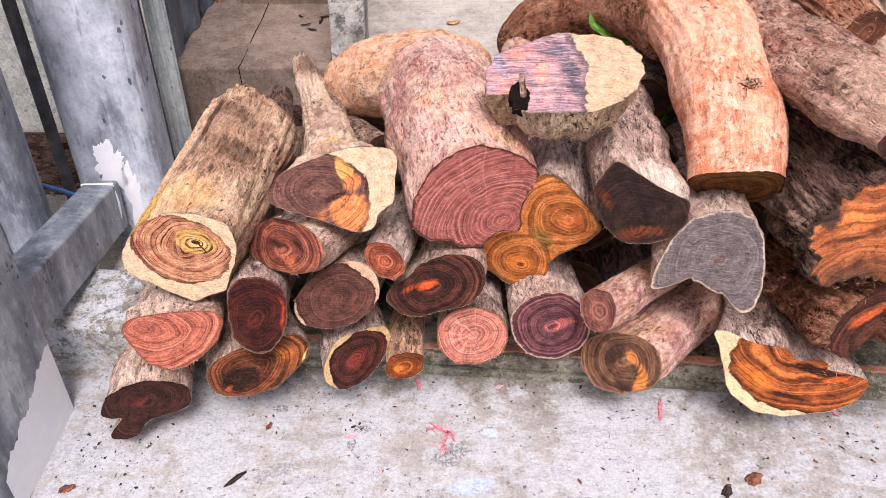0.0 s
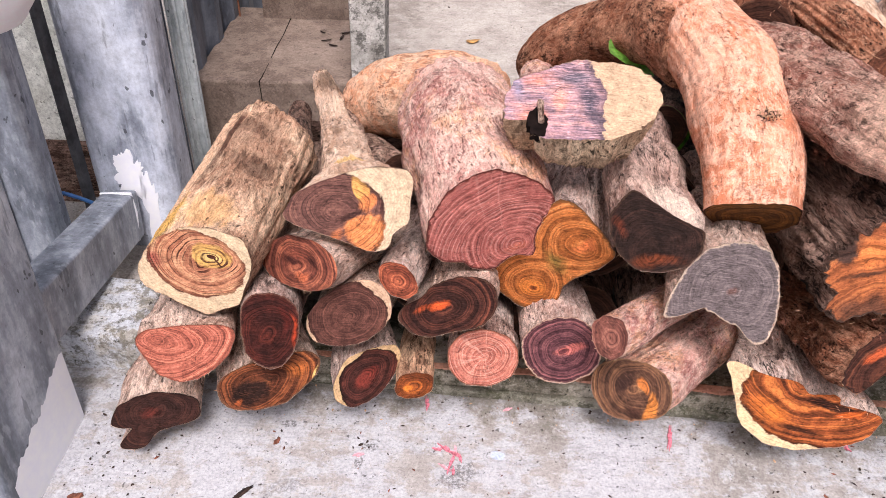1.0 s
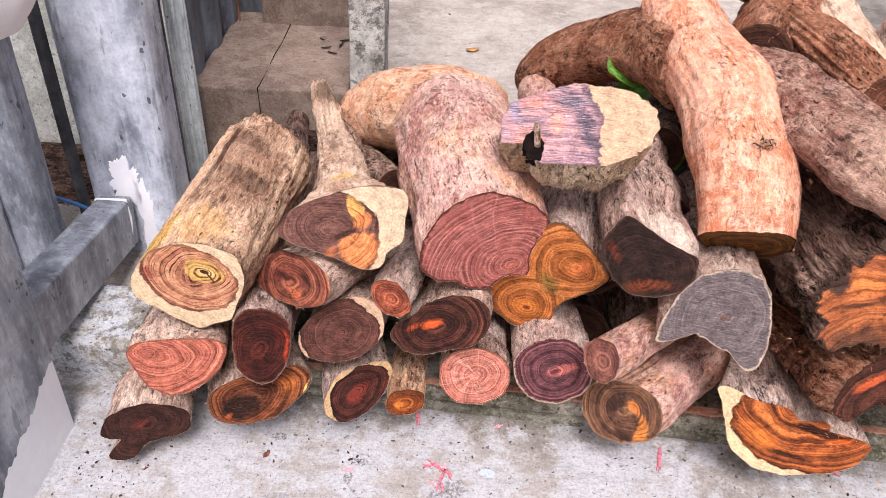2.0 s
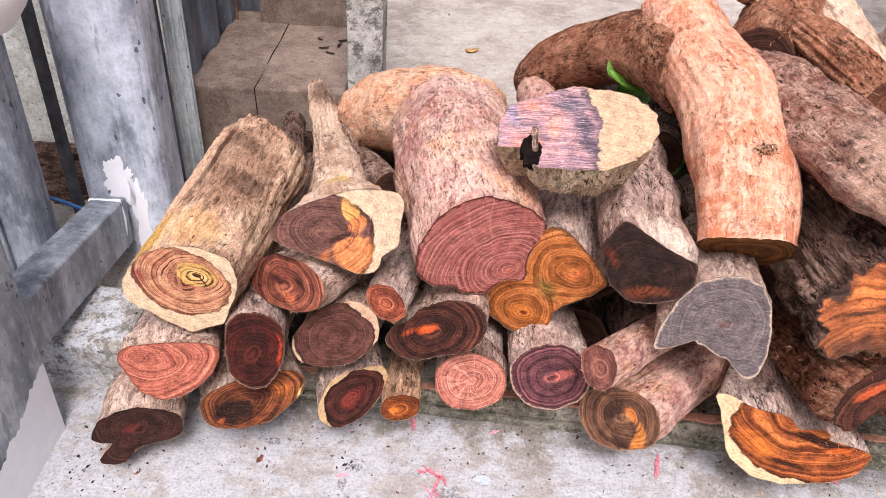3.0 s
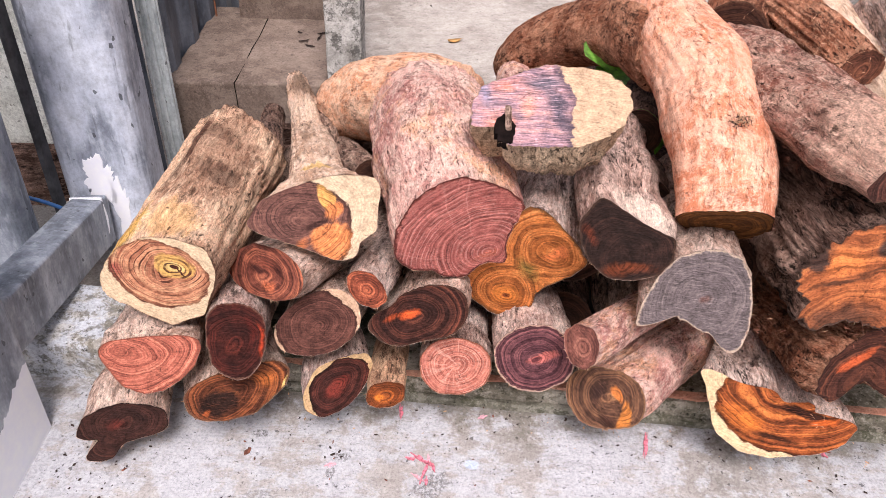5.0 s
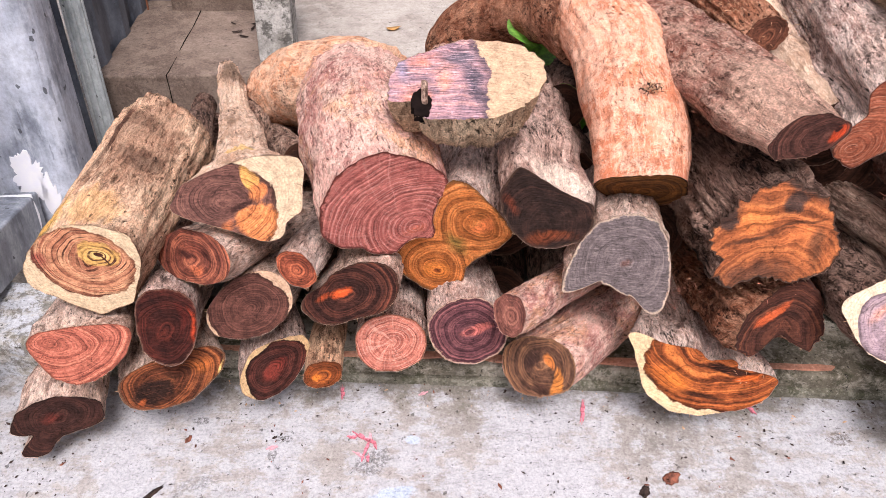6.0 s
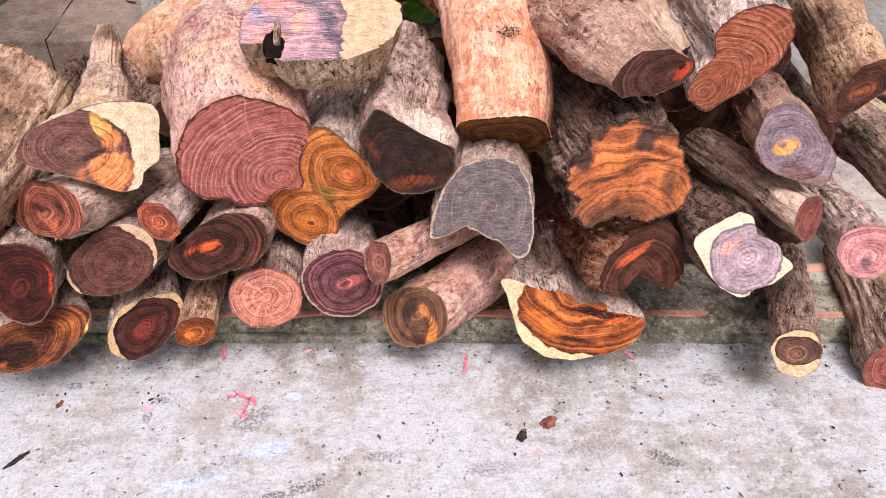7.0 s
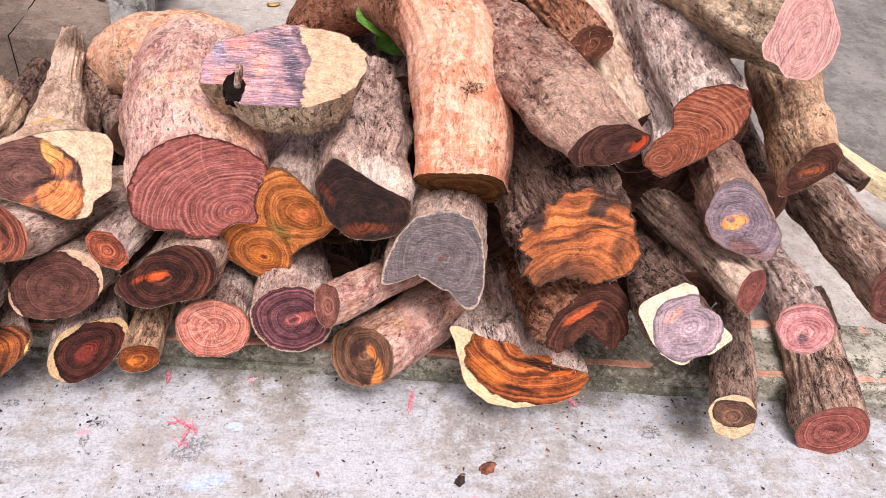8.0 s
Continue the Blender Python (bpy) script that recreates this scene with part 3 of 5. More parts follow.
    trunk = link_mesh("trunk", verts, faces, BARK[bark], thing)
    grain.append((0, 0, length))
    set_grain(trunk, grain)
    if burr:
        burr_fringe(thing, rim, burr, seed)
    # the sawn end, in rings from the rim to the middle
    rings = 12
    verts, faces, rims = [], [], []
    for i in range(rings):
        f = 1 - i / rings
        for r, w in rim:
            p = w * (r * f)
            p.z = -dish * mean * (1 - f * f) + 0.0008 * noise.noise(p * 60) * (1 if i else 0)
            verts.append(p)
            rims.append(f)
    verts.append(Vector((0, 0, -dish * mean)))
    rims.append(0.0)
    for i in range(rings - 1):
        for j in range(AROUND):
            a, b = i * AROUND + j, i * AROUND + (j + 1) % AROUND
            faces.append((a, b, b + AROUND, a + AROUND))
    for j in range(AROUND):
        faces.append(((rings - 1) * AROUND + j, (rings - 1) * AROUND + (j + 1) % AROUND, len(verts) - 1))
    face = link_mesh("cut_face", verts, faces, cut, thing)
    face.data.attributes.new("rim", "FLOAT", "POINT").data.foreach_set("value", rims)
    return thing


def limb(name, parent, points, radii, bark, lumps=0.06, closed=True):
    """A limb of round section along world points, as a part of its parent log."""
    inv = parent.matrix_world.inverted()
    pts = [inv @ Vector(p) for p in points]
    rad = [Vector((r, 0, 0)) for r in radii]
    length = sum((b - a).length for a, b in zip(pts, pts[1:]))
    steps, verts, faces, grain = max(10, int(length / 0.007)), [], [], []
    t0 = (spline(pts, 0.02) - spline(pts, 0)).normalized()
    u = t0.orthogonal().normalized()
    w0 = t0.cross(u)
    for i in range(steps + 1):
        s = i / steps
        mid, r = spline(pts, s), spline(rad, s).x
        if closed and s > 0.85:
            r *= math.sqrt(max(0.01, 1 - ((s - 0.85) / 0.15) ** 2))
        t = (spline(pts, min(1, s + 0.03)) - spline(pts, max(0, s - 0.03))).normalized()
        q = t0.rotation_difference(t)
        for j in range(56):
            a = 2 * math.pi * j / 56
            w = q @ (u * math.cos(a) + w0 * math.sin(a))
            p = mid + w * r
            grain.append((math.cos(a) * r, math.sin(a) * r, s * length))
            verts.append(p + w * r * lumps * (noise.noise(p * 14) * 1.7 + noise.noise(p * 50) * 0.5 + noise.noise(Vector((math.cos(a) * 6, math.sin(a) * 6, s * 5))) * 0.8))
    for i in range(steps):
        for j in range(56):
            a, b = i * 56 + j, i * 56 + (j + 1) % 56
            faces.append((a, b, b + 56, a + 56))
    for first in (0, steps * 56):
        verts.append(sum((verts[first + j] for j in range(56)), Vector()) / 56)
        grain.append((0, 0, length if first else 0))
        for j in range(56):
            tri = (first + j, first + (j + 1) % 56, len(verts) - 1)
            faces.append(tri if first else tri[::-1])
    ob = link_mesh(name, verts, faces, BARK[bark], parent)
    set_grain(ob, grain)
    return ob


# ---- ground ----
def ground_sheet():
    """One concrete sheet out to the horizon, finer near the pile."""
    edge = [-400, -60, -12, -4, -1.5] + [-1.2 + 0.06 * i for i in range(56)] + [2.4, 5, 14, 60, 400]
    verts = [(x, y, 0.0025 * noise.noise(Vector((x * 3, y * 3, 0))) if -1.2 < x < 2.2 and -1.2 < y < 2.1 else 0) for y in edge for x in edge]
    n = len(edge)
    faces = [(j * n + i, j * n + i + 1, (j + 1) * n + i + 1, (j + 1) * n + i) for j in range(n - 1) for i in range(n - 1)]
    return tagged(link_mesh("ground", verts, faces, CONC), "pale worn concrete yard floor with stains and specks", "ground", kind="structure")


ground_sheet()

SLOPE = math.atan2(-0.13, 1.94)
kerb_at = pose(-0.69, 0.945, 0, 0, 0, math.degrees(SLOPE))
kerb = part("kerb", box(-0.9, 3.4, 0.0, 0.16, -0.03, 0.043, 0.008, 3, 60, 0.004), CONC_KERB)
kerb.matrix_world = kerb_at
tagged(kerb, "low mossy concrete kerb under the log pile", "kerb", kind="structure")
end_block = part("kerb_block", box(-1.3, -0.553, 0.917, 1.075, -0.02, 0.086, 0.014, 4, 60, 0.004, 6), CONC_LICHEN)
tagged(end_block, "lichen grey concrete kerb block beside the pile", "kerb block")
# mossy ledge; its dark green also draws the dark line at the kerb's foot
part("moss_ledge", box(0.05, 3.3, -0.012, 0.002, -0.02, 0.015, 0.004, 2, 130, 0.004, 11), CONC_MOSS, kerb, "dark green mossy ledge along the foot of the kerb")
smear = part("clay_smear", box(0.35, 2.6, 0.010, 0.026, 0.038, 0.0455, 0.002, 1, 90, 0.007, 5), CLAY, kerb, "reddish clay smear on the kerb")
part("clay_smear", box(1.55, 2.6, 0.135, 0.156, 0.038, 0.0455, 0.002, 1, 60, 0.007, 9), CLAY, kerb, "reddish clay smear on the kerb")
rear = part("pavement", box(-0.2, 4.0, 0.162, 4.5, -0.03, 0.014, 0.004, 2), CONC_BACK)
rear.matrix_world = kerb_at
tagged(rear, "plain pale concrete slab behind the pile", "pavement", kind="structure")
# a darker grey slab over the far right of the rear one
dark_slab = part("pavement", box(1.75, 6.0, 0.72, 5.0, -0.03, 0.019, 0.004, 2), CONC_DARK)
dark_slab.matrix_world = kerb_at
tagged(dark_slab, "dark grey concrete slab beyond the pile", "pavement", kind="structure")


# ---- the logs ----
# shape(label, front middle, back middle, yaw and pitch of the cut, radii round the cut in mm, bark, cut)
log('thick tan weathered log with pale cut end and yellow pith', (-0.357, 0.797, 0.355), (-0.311, 1.085, 0.384), -4, -1,
    (77, 83, 88, 94, 97, 90, 86, 81, 77, 76, 71, 68, 68, 68, 68, 69, 73, 76, 82, 88, 91, 88, 81, 78, 78, 79, 82, 87, 81, 78, 78, 80, 75, 72, 71, 73),
    'stained', cut_wood('cut_a', (148, 76, 58), (216, 148, 112), (232, 180, 138), (27, 27), 80, 0.8, heart=(4, 9, 70, 62, 0), sapc=(244, 212, 174), patches=[((-58, 14, 22, 26, 10), (176, 96, 80), 0.8), ((26, 27, 30, 25, 0), (246, 190, 110), 0.15), ((26, 27, 16, 12, 0), (250, 204, 130), 0.3), ((27, 27, 7, 5, 0), (84, 36, 28), 0.2), ((32, 18, 2, 14, 24), (92, 40, 30), 0.3)], follow=0.35, squash=1.25, lines=0.6, contrast=0.6, wild=1.3), lumps=0.05, end_radii=(74, 68, 68, 80, 74, 74, 76, 76, 74, 74, 74, 74), profile=((0, 1), (1, 1.0)))
log('tan log with a salmon red oval cut end', (-0.379, 0.757, 0.237), (-0.471, 1.12, 0.108), 8, 22,
    (62, 68, 71, 65, 55, 47, 42, 39, 38, 37, 38, 39, 42, 47, 54, 65, 74, 73, 68, 63, 61, 60, 60, 57, 56, 55, 52, 50, 49, 47, 46, 47, 48, 50, 54, 58),
    'pale', cut_wood('cut_b', (142, 74, 60), (190, 108, 88), (208, 132, 106), (-40, 19), 60, 1.3, edge=(150, 84, 66), follow=0.3, squash=1.4))
log('tan log with a dark notched cut end', (-0.462, 0.749, 0.089), (-0.496, 1.05, 0.068), 8, 21,
    (72, 73, 72, 64, 56, 49, 45, 43, 42, 40, 39, 39, 41, 43, 45, 50, 57, 59, 64, 68, 56, 42, 78, 75, 67, 56, 38, 31, 28, 28, 29, 31, 34, 40, 51, 64),
    'pale', cut_wood('cut_c', (46, 30, 26), (72, 44, 38), (104, 64, 52), (11, 15), 55, 1.0, patches=[((-8, 8, 20, 14, 0), (112, 52, 42), 1.0)], edge=(60, 42, 36), contrast=0.4, wild=2.6))
log('log with a dark red cut end and thin bark rim', (-0.262, 0.777, 0.262), (-0.319, 1.15, 0.141), 9, 19,
    (42, 43, 46, 50, 53, 55, 57, 57, 58, 58, 59, 59, 57, 53, 49, 45, 42, 41, 41, 41, 42, 45, 50, 53, 57, 60, 63, 63, 61, 56, 52, 48, 45, 43, 42, 42),
    'grey', cut_wood('cut_d', (44, 24, 22), (80, 38, 32), (128, 58, 44), (-3, -10), 55, 0.9, edge=(120, 84, 70), patches=[((34, -8, 5, 46, 6), (186, 70, 40), 0.9), ((20, 10, 8, 34, 4), (112, 44, 36), 1.0)], wild=2.8, contrast=0.45))
log('log with a dark and orange figured cut end', (-0.279, 0.779, 0.147), (-0.389, 1.1, 0.07), 17, 22,
    (75, 82, 83, 76, 64, 54, 46, 42, 39, 38, 38, 39, 41, 44, 49, 56, 66, 74, 78, 78, 76, 71, 63, 56, 52, 48, 45, 44, 44, 45, 46, 46, 48, 51, 56, 65),
    'pale', cut_wood('cut_e', (54, 34, 28), (124, 68, 44), (184, 108, 62), (-25, -10), 60, 0.8, patches=[((44, 12, 26, 22, 20), (206, 116, 58), 1.0), ((-28, -12, 44, 28, 10), (58, 38, 32), 0.4), ((78, 0, 10, 26, -24), (226, 188, 116), 0.15), ((-52, -26, 10, 6, 30), (178, 92, 50), 0.7)], edge=(120, 84, 62), wild=1.8))
log('flared stump end with dark and orange cut face', (-0.138, 0.846, 0.433), (-0.305, 1.5, 0.298), 14, 21,
    (78, 83, 89, 90, 78, 69, 63, 58, 54, 52, 51, 51, 53, 57, 63, 71, 82, 89, 95, 80, 66, 57, 52, 49, 48, 48, 51, 55, 62, 68, 73, 70, 65, 70, 78, 77),
    'flared', cut_wood('cut_f', (84, 56, 50), (126, 86, 76), (148, 104, 90), (-30, 0), 70, 1.1, heart=(-38, -14, 84, 74, -25), sapc=(216, 188, 156), patches=[((19, -36, 38, 28, -35), (240, 146, 88), 0.25), ((10, 26, 12, 22, 20), (246, 178, 100), 0.25), ((18, 6, 14, 16, 20), (232, 140, 84), 0.5), ((-2, -8, 24, 7, 20), (80, 52, 46), 0.5), ((-26, -34, 16, 9, 30), (214, 126, 78), 0.9)], wild=1.8, follow=0.25, contrast=0.45), mids=((-0.165, 0.98, 0.418), (-0.21, 1.15, 0.378)), profile=((0, 1), (0.07, 0.86), (0.22, 0.58), (0.45, 0.52), (0.75, 0.38), (1, 0.3)), turn_round=0.9, lumps=0.04)
log('log with a reddish brown oval cut end', (-0.221, 0.831, 0.344), (-0.097, 1.12, 0.205), -39, 23,
    (70, 76, 77, 73, 66, 58, 52, 47, 43, 40, 39, 39, 40, 43, 46, 48, 52, 59, 67, 74, 79, 77, 68, 58, 51, 45, 41, 38, 37, 37, 38, 40, 43, 47, 53, 61),
    'pale', cut_wood('cut_g', (74, 38, 32), (142, 80, 64), (208, 128, 94), (-1, -8), 55, 0.9, patches=[((16, -16, 16, 12, 0), (214, 118, 80), 0.7), ((-10, 6, 34, 20, 20), (168, 92, 70), 1.0), ((-14, 2, 26, 12, 10), (84, 46, 40), 0.7), ((20, 12, 16, 7, -20), (92, 48, 40), 0.7)], wild=2.2))
log('log with a dark brown cut end and pale side', (-0.151, 0.816, 0.261), (-0.146, 1.15, 0.128), 1, 21,
    (60, 63, 65, 66, 67, 65, 62, 59, 55, 51, 48, 47, 46, 45, 46, 48, 51, 55, 60, 65, 69, 70, 69, 64, 59, 55, 52, 49, 48, 47, 48, 48, 48, 51, 54, 57),
    'pale', cut_wood('cut_h', (74, 46, 40), (108, 68, 58), (134, 88, 74), (1, -5), 55, 1.6, heart=(-4, -6, 62, 60, 0), sapc=(206, 168, 138), contrast=0.4))
log('small round log with a ringed red brown cut end', (-0.08, 0.833, 0.317), (-0.038, 1.1, 0.246), -17, 16,
    (30, 29, 28, 27, 26, 26, 26, 27, 27, 27, 27, 28, 30, 31, 32, 33, 33, 31, 30, 29, 28, 27, 26, 26, 26, 27, 27, 27, 27, 29, 31, 31, 31, 32, 33, 32),
    'grey', cut_wood('cut_i', (80, 40, 32), (164, 86, 62), (216, 124, 86), (2, 0), 28, 1.2, follow=0.6))
log('log with a dark cut end and a glowing orange heart', (-0.003, 0.832, 0.267), (0.035, 1.2, 0.132), -9, 22,
    (65, 70, 73, 75, 74, 69, 62, 56, 52, 47, 44, 42, 41, 42, 43, 43, 44, 48, 59, 74, 82, 80, 75, 68, 60, 52, 45, 41, 39, 38, 39, 41, 45, 50, 55, 60),
    'pale', cut_wood('cut_j', (44, 27, 24), (80, 46, 38), (130, 74, 56), (-17, 0), 55, 1.0, patches=[((-18, 3, 20, 10, 25), (216, 92, 44), 0.6), ((-45, -8, 18, 6, 35), (180, 80, 44), 0.7)], edge=(90, 62, 50), wild=1.6))
k_log = log('thick pink worn log with branch stub and red cut end', (0.048, 0.854, 0.419), (-0.02, 1.31, 0.37), 18, -9,
    (96, 94, 91, 87, 84, 83, 83, 83, 85, 91, 90, 91, 90, 89, 89, 86, 86, 88, 88, 90, 94, 98, 97, 97, 93, 91, 101, 108, 111, 101, 101, 123, 99, 88, 84, 84),
    'pink', cut_wood('cut_k', (142, 74, 68), (190, 108, 98), (212, 136, 122), (48, -64), 90, 1.6, follow=0.08, rays=0.34, saw=0.1, lines=0.22, patches=[((50, -70, 30, 14, 20), (214, 120, 96), 0.9), ((-20, 30, 90, 8, 4), (214, 128, 116), 1.0)], edge=(120, 62, 54), contrast=0.5, wild=1.3), mids=((0.02, 1.0, 0.425), (-0.002, 1.15, 0.398)), profile=((0, 1), (0.3, 1.08), (0.7, 1.12), (1, 0.95)), round_end=True, lumps=0.05, ridge=0.03)
log('log with a yellow orange cut end and two piths', (0.147, 0.887, 0.32), (0.226, 1.25, 0.332), -12, -5,
    (70, 81, 94, 93, 95, 96, 100, 108, 117, 119, 100, 83, 73, 67, 63, 62, 63, 66, 71, 79, 93, 107, 116, 117, 117, 121, 110, 98, 85, 58, 52, 48, 47, 49, 53, 59),
    'grey', cut_wood('cut_l', (124, 68, 36), (212, 122, 62), (234, 154, 92), (41, 43), 90, 0.8, pith2=(-26, -64), patches=[((44, 40, 30, 12, 40), (232, 128, 74), 0.7), ((-26, -64, 30, 24, 10), (228, 134, 62), 0.6), ((6, -4, 18, 44, 40), (140, 116, 58), 1.0), ((-26, -64, 7, 6, 0), (150, 76, 44), 0.5)], follow=0.2, lines=0.3, edge=(140, 92, 54), wild=1.5), jag=0.02)
log('log with a near black cut end and pale worn top', (0.266, 0.818, 0.428), (0.298, 1.2, 0.394), -4, 4,
    (65, 63, 51, 45, 40, 38, 37, 38, 40, 44, 50, 61, 76, 74, 70, 69, 66, 61, 58, 55, 53, 53, 54, 54, 55, 58, 60, 60, 61, 64, 64, 67, 70, 69, 69, 66),
    'hewn', cut_wood('cut_m', (44, 33, 30), (64, 46, 40), (96, 64, 54), (5, -41), 60, 1.0, patches=[((10, -42, 50, 14, 8), (150, 78, 48), 1.0), ((-45, 10, 10, 24, 20), (124, 62, 42), 1.0)], edge=(90, 66, 54), contrast=0.3))
log('log with a grey weathered cut end hollowed underneath', (0.38, 0.797, 0.358), (0.452, 1.2, 0.266), -10, 12,
    (62, 60, 60, 62, 64, 66, 71, 70, 71, 70, 69, 68, 67, 68, 66, 65, 67, 68, 70, 75, 82, 92, 97, 51, 48, 46, 48, 52, 56, 63, 95, 97, 86, 77, 70, 65),
    'pale', cut_wood('cut_n', (98, 87, 87), (122, 109, 108), (142, 127, 123), (3, -4), 65, 1.2, patches=[((3, -4, 10, 9, 0), (118, 84, 76), 0.6)], edge=(190, 166, 146), saw=0.2, contrast=0.35, sawturn=0.9, wild=1.6, lines=0.22))
log('grey barked log with a purple cut end and pink heart', (0.171, 0.827, 0.19), (0.167, 1.15, 0.102), 3, 15,
    (62, 61, 60, 60, 60, 59, 59, 60, 60, 59, 60, 60, 61, 62, 63, 64, 65, 64, 61, 60, 60, 59, 58, 59, 60, 60, 59, 60, 61, 61, 60, 62, 64, 64, 63, 62),
    'grey', cut_wood('cut_o', (70, 40, 46), (116, 72, 76), (156, 100, 98), (8, 1), 60, 1.2, edge=(184, 150, 130), patches=[((12, 2, 28, 12, 10), (196, 110, 100), 0.5), ((2, 0, 8, 7, 0), (110, 58, 60), 0.4)], follow=0.7))
log('grey barked log with a round pink ringed cut end', (0.05, 0.831, 0.161), (0.046, 1.15, 0.072), 1, 18,
    (56, 56, 56, 56, 55, 54, 51, 51, 51, 51, 51, 51, 53, 54, 55, 55, 56, 56, 55, 55, 55, 55, 54, 55, 54, 52, 50, 50, 51, 51, 51, 52, 54, 56, 56, 56),
    'grey', cut_wood('cut_p', (148, 78, 68), (198, 118, 100), (220, 146, 124), (2, 6), 55, 1.7, rays=0.3, edge=(150, 92, 70), follow=0.5, saw=0.06, checks=0.38))
log('thin pale log with a small orange cut end', (-0.056, 0.796, 0.131), (-0.058, 1.0, 0.091), 1, 11,
    (29, 30, 32, 34, 33, 31, 28, 27, 26, 25, 24, 24, 25, 26, 27, 27, 27, 28, 29, 30, 32, 33, 33, 31, 30, 28, 26, 25, 25, 25, 25, 25, 25, 27, 28, 29),
    'tan', cut_wood('cut_q', (84, 44, 28), (150, 78, 40), (204, 112, 48), (-1, -5), 28, 1.0, patches=[((-8, -4, 12, 9, 0), (224, 126, 48), 0.6)], edge=(120, 70, 48)))
log('log with a dark red ringed cut end and tan rim', (-0.132, 0.812, 0.132), (-0.202, 1.1, 0.067), 35, 17,
    (62, 65, 66, 63, 56, 51, 47, 46, 44, 44, 45, 47, 50, 51, 50, 51, 53, 56, 59, 61, 61, 59, 58, 57, 54, 50, 48, 46, 45, 44, 44, 44, 46, 48, 51, 56),
    'grey', cut_wood('cut_r', (54, 32, 28), (88, 50, 42), (134, 70, 58), (-9, -4), 52, 1.1, patches=[((-2, -4, 26, 22, 0), (140, 62, 50), 0.5)], heart=(2, -6, 56, 48, 25), sapc=(214, 176, 130)))
log('small pinkish log with a ringed curl in its end', (0.223, 0.773, 0.279), (0.481, 1.05, 0.173), -68, 18,
    (36, 37, 37, 38, 39, 39, 37, 37, 36, 33, 31, 29, 29, 29, 30, 31, 32, 33, 36, 40, 41, 39, 38, 37, 35, 34, 34, 33, 32, 31, 30, 31, 32, 33, 33, 34),
    'pink', cut_wood('cut_s', (92, 52, 50), (164, 106, 92), (196, 134, 112), (8, 4), 32, 0.9, follow=0.6, wild=1.6))
log('pinkish log with a dark and orange ringed cut end', (0.278, 0.798, 0.139), (0.524, 1.05, 0.077), -61, 18,
    (62, 70, 77, 83, 85, 84, 79, 70, 63, 56, 51, 48, 47, 47, 48, 50, 52, 56, 63, 71, 78, 82, 84, 82, 77, 72, 66, 59, 53, 50, 48, 48, 47, 48, 51, 55),
    'pink', cut_wood('cut_t', (84, 58, 50), (138, 98, 76), (186, 134, 96), (19, 26), 62, 0.8, patches=[((16, 26, 17, 12, 0), (240, 144, 76), 0.4), ((50, 0, 14, 46, 18), (240, 148, 72), 0.4), ((-14, 2, 22, 40, 10), (86, 60, 54), 0.8), ((30, -24, 24, 14, 30), (92, 60, 50), 0.7)], edge=(160, 120, 90), follow=0.6))
log('split half log with an orange cut face and cream sapwood', (0.524, 0.759, 0.147), (0.593, 1.1, 0.089), -12, 14,
    (106, 110, 79, 58, 60, 56, 46, 40, 37, 40, 50, 57, 62, 71, 88, 135, 113, 100, 92, 88, 86, 84, 78, 75, 75, 71, 68, 67, 68, 67, 67, 70, 76, 85, 92, 102),
    'grey', cut_wood('cut_u', (70, 38, 28), (166, 86, 46), (222, 128, 66), (20, 130), 150, 0.55, heart=(34, 26, 124, 84, 0), sapc=(234, 202, 158), follow=0.1, patches=[((40, 24, 60, 12, -6), (64, 38, 30), 0.5), ((-40, -6, 50, 26, -30), (228, 126, 54), 0.9), ((66, 14, 26, 10, 20), (232, 112, 48), 0.5), ((10, -30, 60, 8, -4), (82, 46, 32), 0.8)], wild=1.6, contrast=0.7, lines=0.35), turn_round=0.2, profile=((0, 1), (0.3, 0.8), (1, 0.7)))
log('dark barked log with a ragged bright orange cut face', (0.557, 0.766, 0.42), (0.556, 1.12, 0.37), -2, 11,
    (88, 83, 81, 80, 83, 82, 77, 74, 82, 83, 77, 74, 73, 72, 73, 75, 77, 81, 82, 85, 76, 69, 93, 90, 90, 73, 61, 60, 63, 68, 76, 80, 89, 97, 98, 95),
    'dark', cut_wood('cut_v', (100, 58, 42), (184, 104, 62), (226, 138, 82), (12, -84), 75, 0.8, follow=0.0, squash=1.15, edge=(84, 62, 52), patches=[((-30, 26, 34, 22, 20), (240, 138, 76), 0.7), ((40, 8, 40, 22, 20), (234, 134, 78), 0.9), ((-10, -56, 90, 34, 5), (122, 78, 58), 0.8), ((60, -10, 14, 50, 10), (140, 88, 60), 0.8), ((-30, 0, 60, 5, 20), (112, 70, 50), 0.7), ((20, 22, 60, 4, 15), (120, 72, 48), 0.7), ((20, 52, 24, 14, 40), (92, 70, 62), 0.5), ((-60, 30, 22, 26, 0), (88, 66, 58), 0.4), ((30, 70, 60, 14, -20), (96, 72, 62), 0.6)], wild=2.6, contrast=0.4, lines=0.12, saw=0.05), lumps=0.12, jag=0.09, ridge=0.08)
log('rough red brown hollow log with a torn arch end', (0.607, 0.748, 0.286), (0.582, 1.12, 0.124), 3, 25,
    (56, 56, 57, 60, 60, 61, 65, 61, 55, 51, 49, 46, 44, 43, 44, 46, 50, 56, 59, 63, 71, 80, 73, 69, 36, 27, 23, 25, 29, 37, 49, 64, 62, 62, 63, 59),
    'rust', cut_wood('cut_w', (58, 34, 28), (92, 54, 42), (120, 70, 50), (0, -60), 60, 1.0, patches=[((-20, 10, 40, 8, 35), (196, 92, 52), 0.6)], edge=(70, 44, 38)), lumps=0.14, jag=0.06, ridge=0.1, turn_round=0.2)
